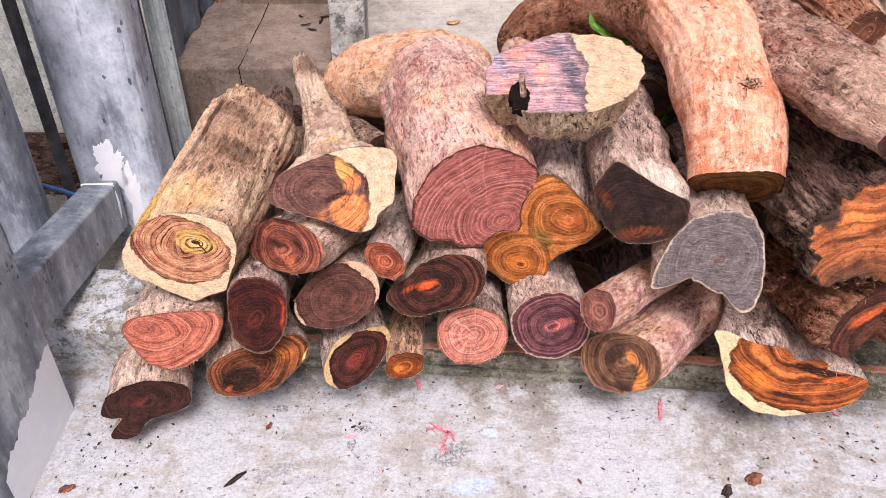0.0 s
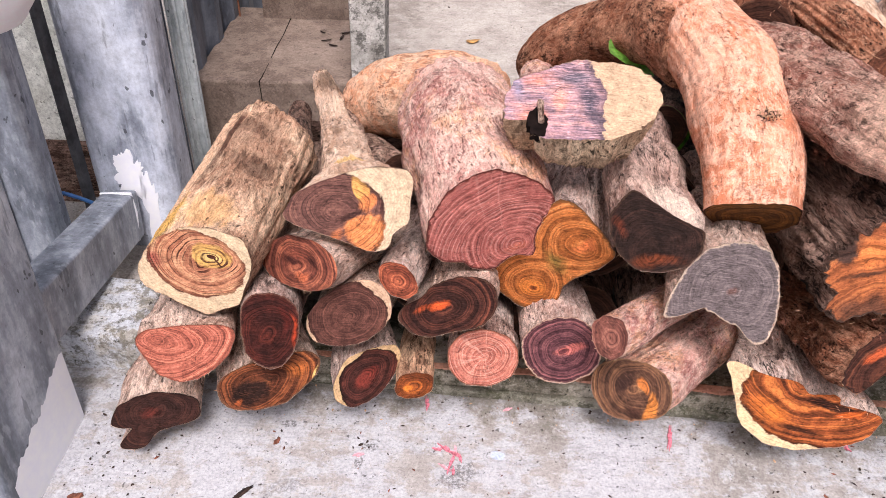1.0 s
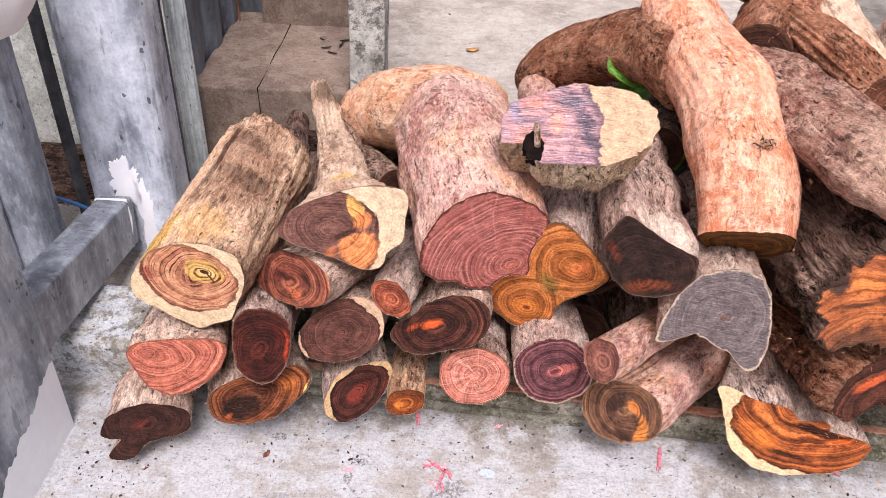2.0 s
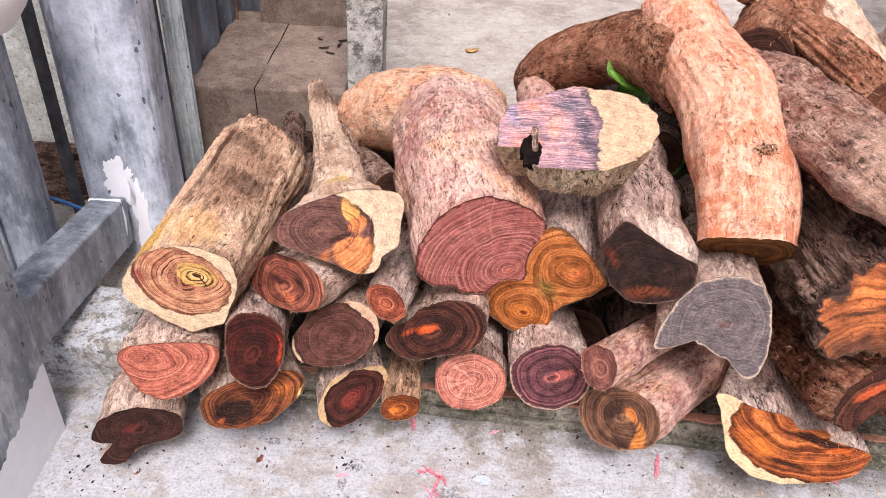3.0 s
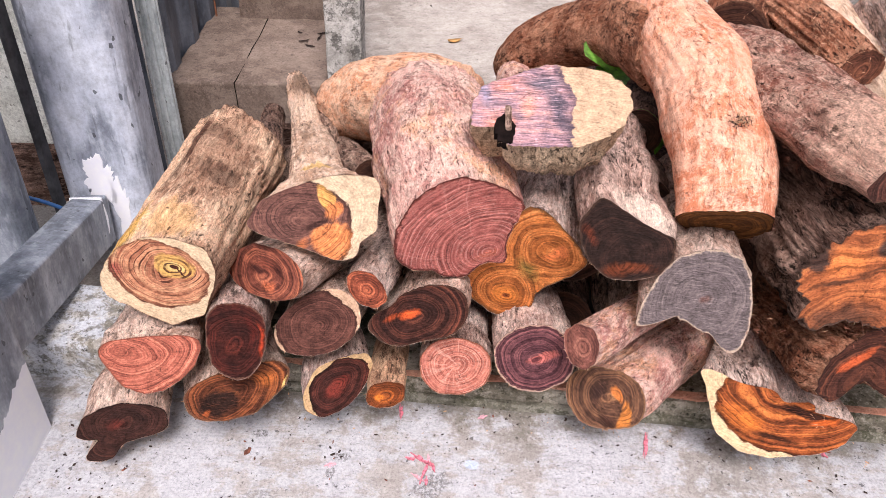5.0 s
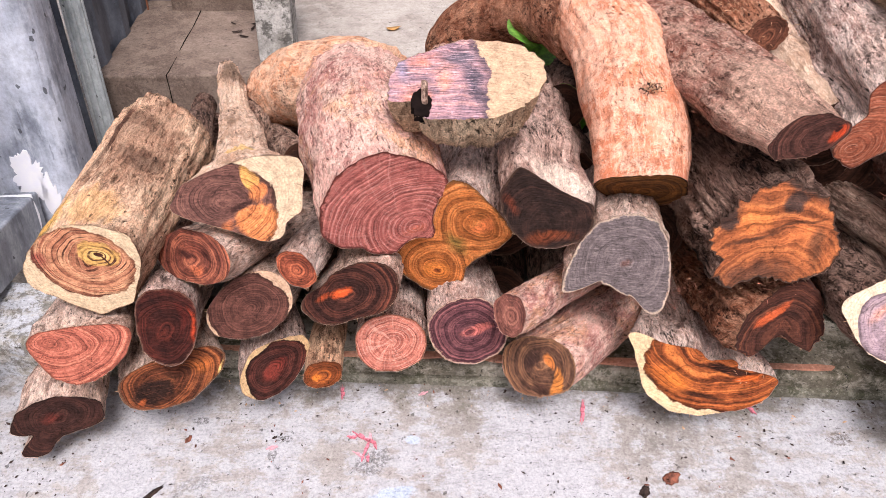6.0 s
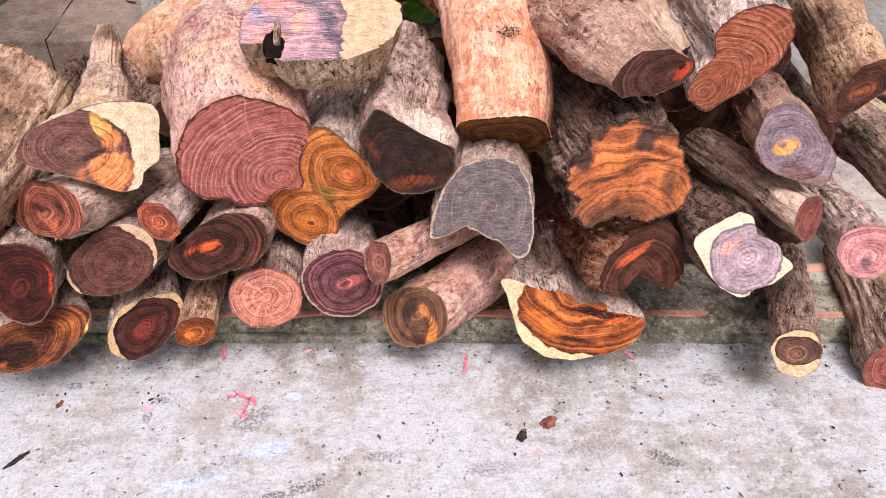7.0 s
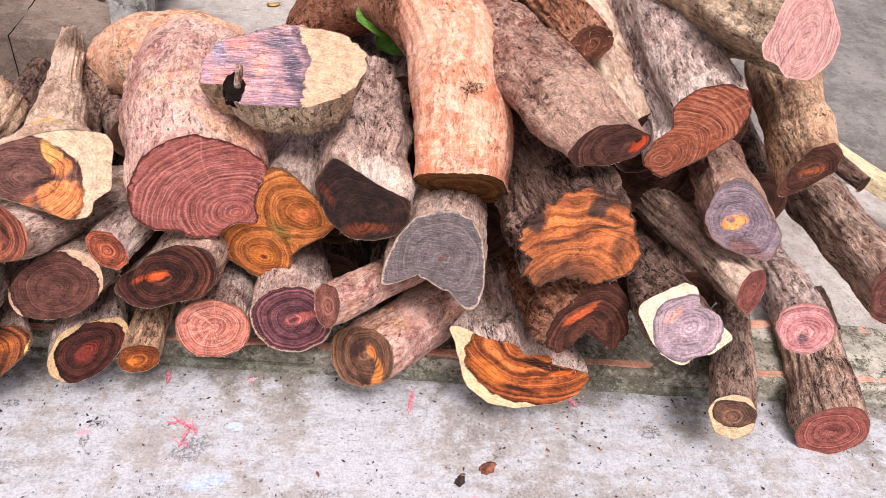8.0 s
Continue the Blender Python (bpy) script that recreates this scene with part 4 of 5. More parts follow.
log('squared log with a lilac heart and cream corners', (0.714, 0.693, 0.337), (0.754, 1.05, 0.191), -5, 32,
    (56, 53, 49, 42, 38, 35, 35, 43, 53, 56, 59, 56, 55, 56, 59, 64, 69, 69, 61, 56, 53, 52, 51, 51, 53, 53, 55, 58, 58, 52, 52, 55, 60, 63, 68, 72),
    'dark', cut_wood('cut_x', (140, 118, 124), (166, 142, 148), (190, 160, 158), (9, -4), 50, 0.9, heart=(6, -5, 53, 49, 0), sapc=(228, 202, 172), patches=[((-18, 12, 24, 9, 50), (224, 158, 136), 0.9), ((8, -8, 16, 14, 0), (186, 160, 166), 0.9)], follow=0.1, contrast=0.4, wild=1.2))
log('long thin grey log with a reddish tip', (0.822, 0.736, 0.362), (0.714, 1.15, 0.312), 40, 20,
    (44, 42, 40, 38, 35, 32, 31, 30, 31, 32, 34, 36, 38, 42, 46, 48, 48, 48, 45, 40, 36, 34, 32, 32, 33, 34, 35, 34, 35, 37, 39, 41, 42, 45, 48, 48),
    'tipped', cut_wood('cut_y', (112, 62, 56), (146, 84, 74), (168, 104, 90), (0, 0), 36, 1.0, follow=0.4), ridge=0.06)
log('fibrous log with a grey cut face and orange heart', (0.786, 0.776, 0.456), (0.893, 1.15, 0.373), -17, 27,
    (50, 44, 40, 38, 37, 37, 39, 41, 44, 50, 57, 60, 60, 60, 58, 54, 52, 51, 51, 50, 48, 46, 45, 45, 44, 43, 43, 43, 46, 49, 54, 61, 66, 64, 60, 56),
    'redpink', cut_wood('cut_z', (112, 96, 102), (138, 118, 124), (154, 132, 132), (-11, -1), 50, 0.9, patches=[((-11, -2, 19, 15, 20), (226, 152, 84), 0.3), ((-16, 3, 8, 7, 0), (150, 112, 100), 0.4), ((25, -45, 40, 22, -30), (132, 92, 88), 0.5)], edge=(132, 106, 98)), lumps=0.1, jag=0.04)
log('grey brown log with a pink ringed cut end', (0.893, 0.688, 0.338), (0.995, 1.0, 0.231), -18, 18,
    (40, 39, 39, 38, 37, 38, 39, 40, 39, 38, 39, 40, 40, 40, 41, 42, 42, 40, 40, 40, 39, 37, 37, 37, 39, 40, 39, 39, 40, 41, 41, 40, 40, 41, 41, 41),
    'grey', cut_wood('cut_aa', (164, 98, 100), (208, 140, 136), (226, 166, 160), (5, -12), 40, 1.1, patches=[((6, -14, 10, 13, 20), (104, 86, 92), 0.6)], edge=(170, 120, 108)))
log('thin brown log with ringed end and cream rim', (0.867, 0.689, 0.13), (0.984, 0.95, 0.088), -24, 8,
    (34, 34, 35, 36, 37, 38, 40, 43, 45, 45, 44, 44, 42, 41, 41, 40, 39, 38, 38, 37, 35, 35, 35, 36, 39, 42, 44, 44, 45, 46, 45, 43, 41, 40, 38, 36),
    'brown', cut_wood('cut_ab', (78, 56, 50), (128, 92, 76), (170, 124, 92), (0, 2), 40, 0.9, heart=(0, 6, 33, 30, 0), sapc=(234, 200, 158), follow=0.6))
log('brown barked log with a brick red cut end', (1.088, 0.711, 0.058), (1.157, 1.0, 0.072), -16, 4,
    (57, 57, 57, 58, 60, 62, 64, 66, 66, 62, 59, 56, 54, 52, 51, 51, 52, 53, 53, 54, 56, 58, 60, 63, 66, 68, 66, 62, 60, 59, 58, 56, 55, 55, 56, 57),
    'brown', cut_wood('cut_ac', (122, 64, 58), (160, 92, 82), (190, 120, 106), (0, -4), 56, 1.5, patches=[((-4, 6, 16, 8, 0), (110, 58, 50), 0.8)], edge=(140, 90, 74)), ridge=0.05)
log('thick reddish rough log with a dark oblique cut end', (0.571, 0.788, 0.559), (0.43, 1.30, 0.525), 19, -5,
    (62, 55, 45, 40, 36, 34, 34, 34, 33, 33, 34, 36, 40, 47, 51, 55, 59, 61, 65, 60, 54, 50, 41, 36, 33, 32, 31, 31, 33, 35, 36, 39, 44, 52, 57, 63),
    'redpink', cut_wood('cut_ad', (66, 40, 36), (104, 66, 56), (132, 86, 72), (30, -8), 55, 1.0, patches=[((44, -6, 18, 16, 30), (222, 84, 44), 0.5), ((38, 0, 8, 7, 0), (90, 50, 40), 0.4)], edge=(90, 60, 52)), lumps=0.12, profile=((0, 1), (0.2, 1.35), (0.5, 1.5), (0.8, 1.45), (1, 1.1)), ridge=0.07, round_end=True)
log('grey pink log with a large orange red cut end', (0.724, 0.872, 0.534), (0.731, 1.25, 0.604), 1, -9,
    (61, 63, 67, 74, 77, 81, 87, 85, 86, 83, 81, 80, 75, 69, 64, 51, 43, 38, 41, 47, 57, 65, 78, 84, 84, 89, 90, 72, 64, 59, 56, 53, 51, 52, 53, 57),
    'grey', cut_wood('cut_ae', (136, 70, 52), (186, 104, 76), (212, 132, 100), (-34, -50), 75, 2.1, rays=0.4, follow=0.1, contrast=0.45, lines=0.4, edge=(120, 66, 50), wild=1.3))
log('brown log with a dark oblique cut end', (0.904, 0.846, 0.496), (1.015, 1.2, 0.493), -23, 2,
    (22, 26, 31, 33, 37, 44, 49, 51, 52, 45, 41, 38, 32, 29, 26, 25, 25, 25, 26, 28, 30, 33, 38, 47, 55, 53, 40, 31, 26, 23, 20, 19, 19, 18, 19, 20),
    'tan', cut_wood('cut_af', (66, 42, 36), (104, 66, 52), (134, 86, 66), (0, 4), 36, 0.9, patches=[((0, 4, 22, 9, 40), (176, 98, 60), 0.9)], edge=(110, 76, 62)), profile=((0, 1), (0.3, 1.4), (1, 1.75)), turn_round=0.8)
log('tan log with a large pale pink cut end', (0.837, 0.902, 0.668), (0.757, 1.15, 0.637), 37, 10,
    (108, 90, 80, 74, 68, 64, 62, 62, 63, 67, 74, 79, 86, 98, 108, 109, 107, 120, 106, 77, 63, 57, 54, 52, 52, 52, 52, 54, 58, 65, 76, 93, 106, 128, 137, 134),
    'olive', cut_wood('cut_ag', (196, 130, 124), (222, 162, 152), (234, 184, 172), (10, -10), 80, 1.5, edge=(232, 176, 164), rays=0.15, patches=[((-40, -10, 60, 4, 45), (176, 110, 118), 0.9)], contrast=0.45))
log('rough brown log lying beside the pile', (1.183, 0.847, 0.253), (1.169, 1.25, 0.243), -3, 4,
    (51, 49, 46, 43, 42, 43, 45, 48, 54, 62, 69, 76, 81, 78, 71, 65, 59, 52, 48, 45, 44, 44, 46, 49, 53, 56, 58, 61, 66, 69, 73, 77, 77, 69, 60, 55),
    'brown', cut_wood('cut_ah', (84, 52, 46), (128, 78, 68), (150, 98, 84), (0, 0), 50, 1.0, edge=(96, 64, 56)), lumps=0.1, ridge=0.06)
bent_log = log('smooth orange bent log with a flat sawn end', (0.414, 0.874, 0.42), (0.362, 1.37, 0.575), -3, -39,
    (61, 59, 58, 60, 63, 68, 72, 76, 79, 78, 77, 77, 79, 83, 87, 85, 80, 73, 66, 61, 58, 57, 58, 61, 64, 67, 71, 78, 85, 89, 90, 87, 82, 77, 72, 66),
    'orange', cut_wood('cut_be', (84, 54, 32), (136, 88, 46), (172, 112, 58), (10, -20), 70, 0.8, edge=(70, 46, 36), follow=0.75), mids=((0.411, 0.955, 0.49), (0.405, 1.08, 0.532), (0.376, 1.22, 0.552)), profile=((0, 1), (0.3, 1.03), (0.6, 0.95), (1, 0.85)), round_end=True, turn_round=0.9, lumps=0.06, ridge=0.03)
chunk = log('sawn wood chunk with a purple and tan rough top', (0.162, 0.909, 0.575), (0.167, 0.938, 0.508), 0, 70,
    (102, 104, 103, 100, 95, 86, 78, 73, 72, 71, 69, 67, 67, 70, 75, 83, 92, 98, 102, 104, 106, 72, 88, 84, 76, 71, 67, 65, 66, 68, 71, 75, 79, 84, 91, 98),
    'olive', cut_wood('cut_ch', (112, 104, 122), (186, 142, 146), (220, 164, 148), (-60, -300), 90, 0.5, follow=0.0, squash=1.5, heart=(-72, 4, 100, 150, 12), sapc=(206, 172, 140),
    patches=[((-70, -30, 34, 28, 0), (232, 146, 118), 1.0), ((-52, 34, 40, 14, 8), (226, 142, 118), 1.0), ((-30, 2, 16, 40, -10), (232, 160, 138), 1.0), ((8, 0, 17, 90, 20), (104, 94, 106), 0.9), ((-84, 20, 16, 40, 20), (150, 140, 160), 1.0), ((-10, 40, 50, 16, 5), (128, 118, 130), 1.0)], saw=0.34, sawturn=0.1, contrast=0.4, wild=2.0), turn_round=0.0, lumps=0.06, jag=0.05, profile=((0, 1), (0.5, 0.97), (1, 0.86)))

limb("branch_stub", k_log, ((0.03, 1.2, 0.40), (-0.06, 1.29, 0.375), (-0.145, 1.36, 0.325), (-0.225, 1.40, 0.28)), (0.085, 0.083, 0.074, 0.06), "peach")
limb("rear_limb", bent_log, ((0.385, 1.16, 0.535), (0.345, 1.28, 0.525), (0.285, 1.40, 0.465), (0.20, 1.52, 0.375), (0.14, 1.60, 0.27)), (0.072, 0.07, 0.063, 0.058, 0.05), "rust")

# logs further in, mostly fillers added so the gaps between front ones stay dark
INNER_CUT = cut_wood("cut_inner", (52, 34, 28), (84, 54, 42), (110, 70, 52), (0, 0), 50, 1.0, edge=(110, 80, 64))
ROUND = (52, 50, 53, 56, 54, 50, 48, 51, 54, 53, 50, 51)
for front, back, scale, bark in (
    ((-0.30, 0.95, 0.20), (-0.28, 1.40, 0.16), 1.0, "brown"), ((-0.17, 0.98, 0.13), (-0.18, 1.45, 0.11), 1.0, "dark"),
    ((-0.06, 0.97, 0.19), (-0.05, 1.42, 0.16), 1.0, "brown"), ((0.11, 0.99, 0.10), (0.10, 1.45, 0.09), 1.1, "dark"),
    ((0.11, 1.0, 0.25), (0.10, 1.44, 0.21), 1.0, "dark"), ((0.23, 0.98, 0.12), (0.24, 1.5, 0.10), 1.1, "dark"),
    ((0.24, 1.0, 0.26), (0.25, 1.48, 0.22), 1.1, "dark"), ((0.36, 0.99, 0.10), (0.37, 1.5, 0.09), 1.2, "brown"),
    ((0.34, 1.03, 0.33), (0.36, 1.45, 0.28), 1.0, "dark"), ((0.48, 0.99, 0.24), (0.48, 1.5, 0.2), 1.2, "dark"),
    ((0.50, 0.97, 0.10), (0.50, 1.45, 0.1), 1.1, "brown"), ((0.63, 0.98, 0.14), (0.64, 1.45, 0.12), 1.3, "dark"),
    ((0.64, 1.0, 0.42), (0.62, 1.4, 0.40), 1.3, "dark"), ((0.76, 1.0, 0.26), (0.80, 1.45, 0.22), 1.2, "dark"),
    ((0.90, 0.98, 0.10), (0.96, 1.4, 0.1), 1.2, "dark"), ((-0.20, 1.03, 0.32), (-0.24, 1.40, 0.27), 0.8, "brown"),
    ((0.28, 1.12, 0.355), (0.30, 1.55, 0.30), 1.0, "dark"), ((0.20, 1.15, 0.34), (0.19, 1.5, 0.28), 1.0, "dark"),
    ((0.82, 1.0, 0.47), (0.90, 1.45, 0.46), 1.2, "dark"), ((0.725, 0.97, 0.40), (0.76, 1.4, 0.38), 1.45, "dark"), ((0.96, 1.0, 0.32), (1.04, 1.4, 0.3), 1.1, "dark"),
    ((0.34, 1.14, 0.40), (0.44, 1.55, 0.32), 0.8, "dark"),
    ((0.86, 1.05, 0.31), (0.89, 1.43, 0.28), 1.1, "dark"),
    ((0.99, 0.98, 0.14), (1.02, 1.36, 0.11), 0.9, "dark"),
    ((-0.38, 1.0, 0.12), (-0.36, 1.42, 0.1), 1.1, "brown"), ((0.03, 1.06, 0.31), (0.02, 1.42, 0.26), 0.9, "dark"),
):
    log("brown filler log added inside the pile to darken gaps", front, back, 0, 8, tuple(round(r * scale) for r in ROUND), bark, INNER_CUT, lumps=0.08, burr=0)
log("flat tan stripped log wedged behind thicker ones", (0.69, 0.93, 0.475), (0.625, 1.45, 0.575), 8, -5, tuple(round(r * 1.05) for r in ROUND), "sandy", INNER_CUT, ridge=0.03)
log("dark split log with a torn red brown end", (0.60, 1.03, 0.578), (0.44, 1.42, 0.64), 22, 5, (40, 34, 30, 30, 34, 38, 42, 36, 30, 26, 28, 34), "rust", cut_wood("cut_torn", (70, 42, 34), (122, 76, 58), (160, 104, 78), (0, 0), 40, 1.0, follow=0.1), lumps=0.16, jag=0.1, ridge=0.12)
log("grey brown log tucked in beside the thick pink one", (-0.098, 1.08, 0.337), (-0.211, 1.36, 0.227), 10, 10, tuple(round(r * 0.62) for r in ROUND), "brown", INNER_CUT, burr=0)
log("dark red brown log tucked in beside the flared stump", (-0.266, 1.06, 0.367), (-0.331, 1.38, 0.283), 0, 10, tuple(round(r * 0.5) for r in ROUND), "dark", INNER_CUT, burr=0)
log("dark rough bark log at the back of the pile", (0.46, 1.16, 0.56), (0.62, 1.5, 0.62), -20, 0, tuple(round(r * 1.1) for r in ROUND), "rust", INNER_CUT, lumps=0.12)
log("tan split log end peeping out beside the chunk", (0.165, 1.20, 0.385), (0.16, 1.5, 0.32), 0, 25, (44, 40, 38, 36, 38, 42, 44, 40, 36, 38, 40, 42), "pink", INNER_CUT)
log("dark brown log lying across behind the pile", (-0.43, 1.40, 0.17), (0.12, 1.47, 0.16), -97, 0, tuple(round(r * 1.15) for r in ROUND), "dark", INNER_CUT, lumps=0.08)
log("brown log lying across behind the pile", (-0.36, 1.36, 0.06), (0.16, 1.42, 0.06), -97, 0, ROUND, "brown", INNER_CUT, lumps=0.08)

# flat black patch painting the shade of the chunk's hole, with a curled splinter
HOLE = plain("hole_shade_black", (34, 26, 24), 0.3, 0.95, 80, 0.05)
hole_bm = bmesh.new()
hole_rim = []
for j in range(36):
    a = 2 * math.pi * j / 36
    r = 1 + 0.5 * noise.noise(Vector((math.cos(a) * 2, math.sin(a) * 2, 4.0))) + 0.25 * noise.noise(Vector((math.cos(a) * 7, math.sin(a) * 7, 1.0)))
    hole_rim.append(Vector((-0.061 + math.cos(a) * r * 0.013, -0.040 + math.sin(a) * r * 0.024, 0)))
hole_top = [hole_bm.verts.new(q + Vector((0, 0, 0.0022))) for q in hole_rim]
hole_low = [hole_bm.verts.new(q - Vector((0, 0, 0.01))) for q in hole_rim]
hole_bm.faces.new(hole_top)
for j in range(36):
    hole_bm.faces.new((hole_top[j], hole_low[j], hole_low[(j + 1) % 36], hole_top[(j + 1) % 36]))
part("hole_patch", hole_bm, HOLE, chunk, "flat black patch for the shade of a hole in the sawn face")
splinter = box(-0.060, -0.052, -0.045, -0.008, 0.001, 0.010, 0.002, 1, 12, 0.003, 2)
splinter = part("splinter", splinter, BARK["brown"], chunk, "curled splinter in the hole")
set_grain(splinter, [(v.co.x, v.co.z, v.co.y) for v in splinter.data.vertices])

# ---- behind the pile: block, post, fence ----
block = part("concrete_block", box(-0.645, -0.27, 1.625, 2.08, -0.01, 0.222, 0.006, 2, 20, 0.002), CONC_BLOCK)
tagged(block, "dusty grey brown concrete block with a crack", "concrete block")
GAP = plain("dark_crack", (44, 38, 34), 0.2, 0.95, 60, 0.05)
crack = part("crack", box(-0.4838, -0.4818, 1.6232, 2.07, 0.02, 0.2232, 0.0004, 1, 40, 0.002, 3), GAP, block, "thin dark crack across the block")
upper = part("concrete_block", box(-0.56, -0.25, 2.0, 2.3, 0.212, 0.42, 0.006, 2, 20, 0.002, 4), CONC_BLOCK)
tagged(upper, "second dusty concrete block lying on the lower one", "concrete block")
post = part("concrete_post", box(-0.265, -0.185, 1.60, 1.68, -0.03, 0.9, 0.005, 2, 30, 0.002, 7), CONC_POST)
post.matrix_world = pose(0, 0, 0, 0, 1.5, 0)
tagged(post, "lichen stained concrete post leaning by the block", "post")

LEAN_Y = -5.6
frame_at = pose(0, 0.82, 0, LEAN_Y, 0, 0)


def smear_shape(name, parent, material, label, normal, centre, wide, high, seed, spikes=0.45):
    """A thin brushed-on patch of primer with a ragged rim, lying on a face of its parent."""
    n = Vector(normal)
    v = Vector((0, 0, 1)) if abs(n.z) < 0.9 else Vector((0, 1, 0))
    u = v.cross(n)
    bm = bmesh.new()
    rim = []
    for j in range(64):
        a = 2 * math.pi * j / 64
        r = 1 + spikes * noise.noise(Vector((math.cos(a) * 2.2, math.sin(a) * 2.2, seed))) + 0.5 * spikes * noise.noise(Vector((math.cos(a) * 9, math.sin(a) * 9, seed)))
        rim.append(Vector(centre) + u * (math.cos(a) * r * wide) + v * (math.sin(a) * r * high))
    top = [bm.verts.new(p + n * 0.0022) for p in rim]
    low = [bm.verts.new(p - n * 0.001) for p in rim]
    bm.faces.new(top)
    for j in range(64):
        bm.faces.new((top[j], low[j], low[(j + 1) % 64], top[(j + 1) % 64]))
    return part(name, bm, material, parent, label)


def steel_post(label, x0, x1, y0, y1, top, material, bevel=0.012):
    thing = empty("steel_post", frame_at, label, "steel post")
    part("tube", box(x0, x1, y0, y1, -0.02, top, bevel, 5), material, thing, smooth=False)
    return thing


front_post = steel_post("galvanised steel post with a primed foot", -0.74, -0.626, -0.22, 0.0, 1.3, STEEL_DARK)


def ragged_strip(parent, x, y0, y1, height, seed):
    """Primer brushed round the foot of a post, with a ragged upper rim."""
    bm = bmesh.new()
    n = 160
    low, top = [], []
    for i in range(n + 1):
        y = y0 + (y1 - y0) * i / n
        h = height * (0.62 + 0.75 * i / n + 0.3 * noise.noise(Vector((y * 14, seed, 0))) + 0.12 * noise.noise(Vector((y * 42, 0, seed))) + 0.05 * noise.noise(Vector((y * 130, 0, seed))))
        low.append((y, -0.015))
        top.append((y, h))
    front = [[bm.verts.new((x + 0.001, y, z)) for y, z in q] for q in (low, top)]
    for v in front[1]:
        v.co.x -= 0.0006
    for i in range(n):
        bm.faces.new((front[0][i], front[0][i + 1], front[1][i + 1], front[1][i]))
    return part("primer_patch", bm, PAINT, parent, "light grey primer brushed on the foot")


ragged_strip(front_post, -0.626, -0.205, -0.010, 0.105, 4.0)
rear_post = steel_post("large rounded galvanised steel post with a primer smear", -0.757, -0.578, 0.43, 0.55, 1.3, STEEL, 0.034)
smear_shape("primer_patch", rear_post, PAINT, "light grey primer smear over the weld", (0, -1, 0), (-0.668, 0.43, 0.225), 0.030, 0.055, 5.0, 0.7)
smear_shape("primer_patch", rear_post, PAINT, "light grey primer run down the post", (0, -1, 0), (-0.638, 0.43, 0.15), 0.016, 0.09, 9.0, 0.7)
# dark grey strip standing in for the shaded gap left of the post
part("seam_strip", box(-0.776, -0.765, 0.42, 0.45, -0.02, 1.3, 0.002, 2), plain("dark_gap_grey", (92, 92, 94), 0.2, 0.6), rear_post)
side_post = steel_post("shaded galvanised steel post behind the rail", -0.98, -0.757, 0.27, 0.34, 1.3, STEEL_DARK, 0.02)
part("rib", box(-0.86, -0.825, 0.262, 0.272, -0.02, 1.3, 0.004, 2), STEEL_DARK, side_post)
rail = empty("steel_rail", frame_at @ pose(0, 0, 0.198, -6.2, 0, 2.2), "galvanised box rail welded between two posts", "steel rail")
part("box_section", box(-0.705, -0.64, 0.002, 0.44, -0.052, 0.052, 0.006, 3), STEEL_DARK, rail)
for y in (0.006, 0.415):
    part("weld_bead", box(-0.7058, -0.6392, y - 0.003, y + 0.003, -0.0528, 0.0528, 0.002, 2, 16, 0.004, y * 50), PAINT, rail, "primed weld bead")

# fence of upright sheets running back beside the block
fence = empty("sheet_fence", frame_at, "blue grey folded steel sheet fence", "fence")


def fence_sheet(y0, y1, x, material, fold=0.012, ribs=3):
    bm = bmesh.new()
    pts = []
    n = ribs * 4
    for i in range(n + 1):
        y = y0 + (y1 - y0) * i / n
        pts.append((x + (fold if i % 4 in (1, 2) else 0), y))
    pts2 = [(px - 0.004, py) for px, py in pts]
    rows = [[bm.verts.new((px, py, z)) for px, py in q] for q in (pts, pts2) for z in (-0.02, 1.3)]
    for i in range(n):
        bm.faces.new((rows[0][i], rows[0][i + 1], rows[1][i + 1], rows[1][i]))
        bm.faces.new((rows[2][i], rows[3][i], rows[3][i + 1], rows[2][i + 1]))
        bm.faces.new((rows[1][i], rows[1][i + 1], rows[3][i + 1], rows[3][i]))
    return part("sheet", bm, material, fence)


part("sheet", box(-0.74, -0.650, 0.70, 0.706, -0.02, 1.3, 0.002, 2), STEEL_BLUE, fence)
part("channel", box(-0.650, -0.602, 0.715, 0.722, -0.02, 1.3, 0.002, 2), STEEL_PALE, fence)
for x in (-0.648, -0.632, -0.612):
    part("channel_rib", box(x, x + 0.008, 0.708, 0.716, -0.02, 1.3, 0.002, 2), STEEL_PALE, fence)
fence_sheet(0.80, 1.4, -0.655, STEEL_BLUE, 0.02, 4)
fence_sheet(1.4, 2.8, -0.66, STEEL_BLUE, 0.02, 6)
part("rod", box(-0.63, -0.625, 1.16, 1.165, -0.02, 1.3, 0.002, 2), plain("rusty_rod", (128, 84, 62), 0.2), fence)

# pale board and hanging sack beyond the posts
board = part("board", box(-1.15, -0.80, 0.66, 0.68, 0.12, 1.2, 0.004, 2), concrete("whitewashed_board", (206, 206, 196), (228, 228, 220), (150, 148, 136)))
board.matrix_world = frame_at
tagged(board, "pale whitewashed board behind the posts", "board")


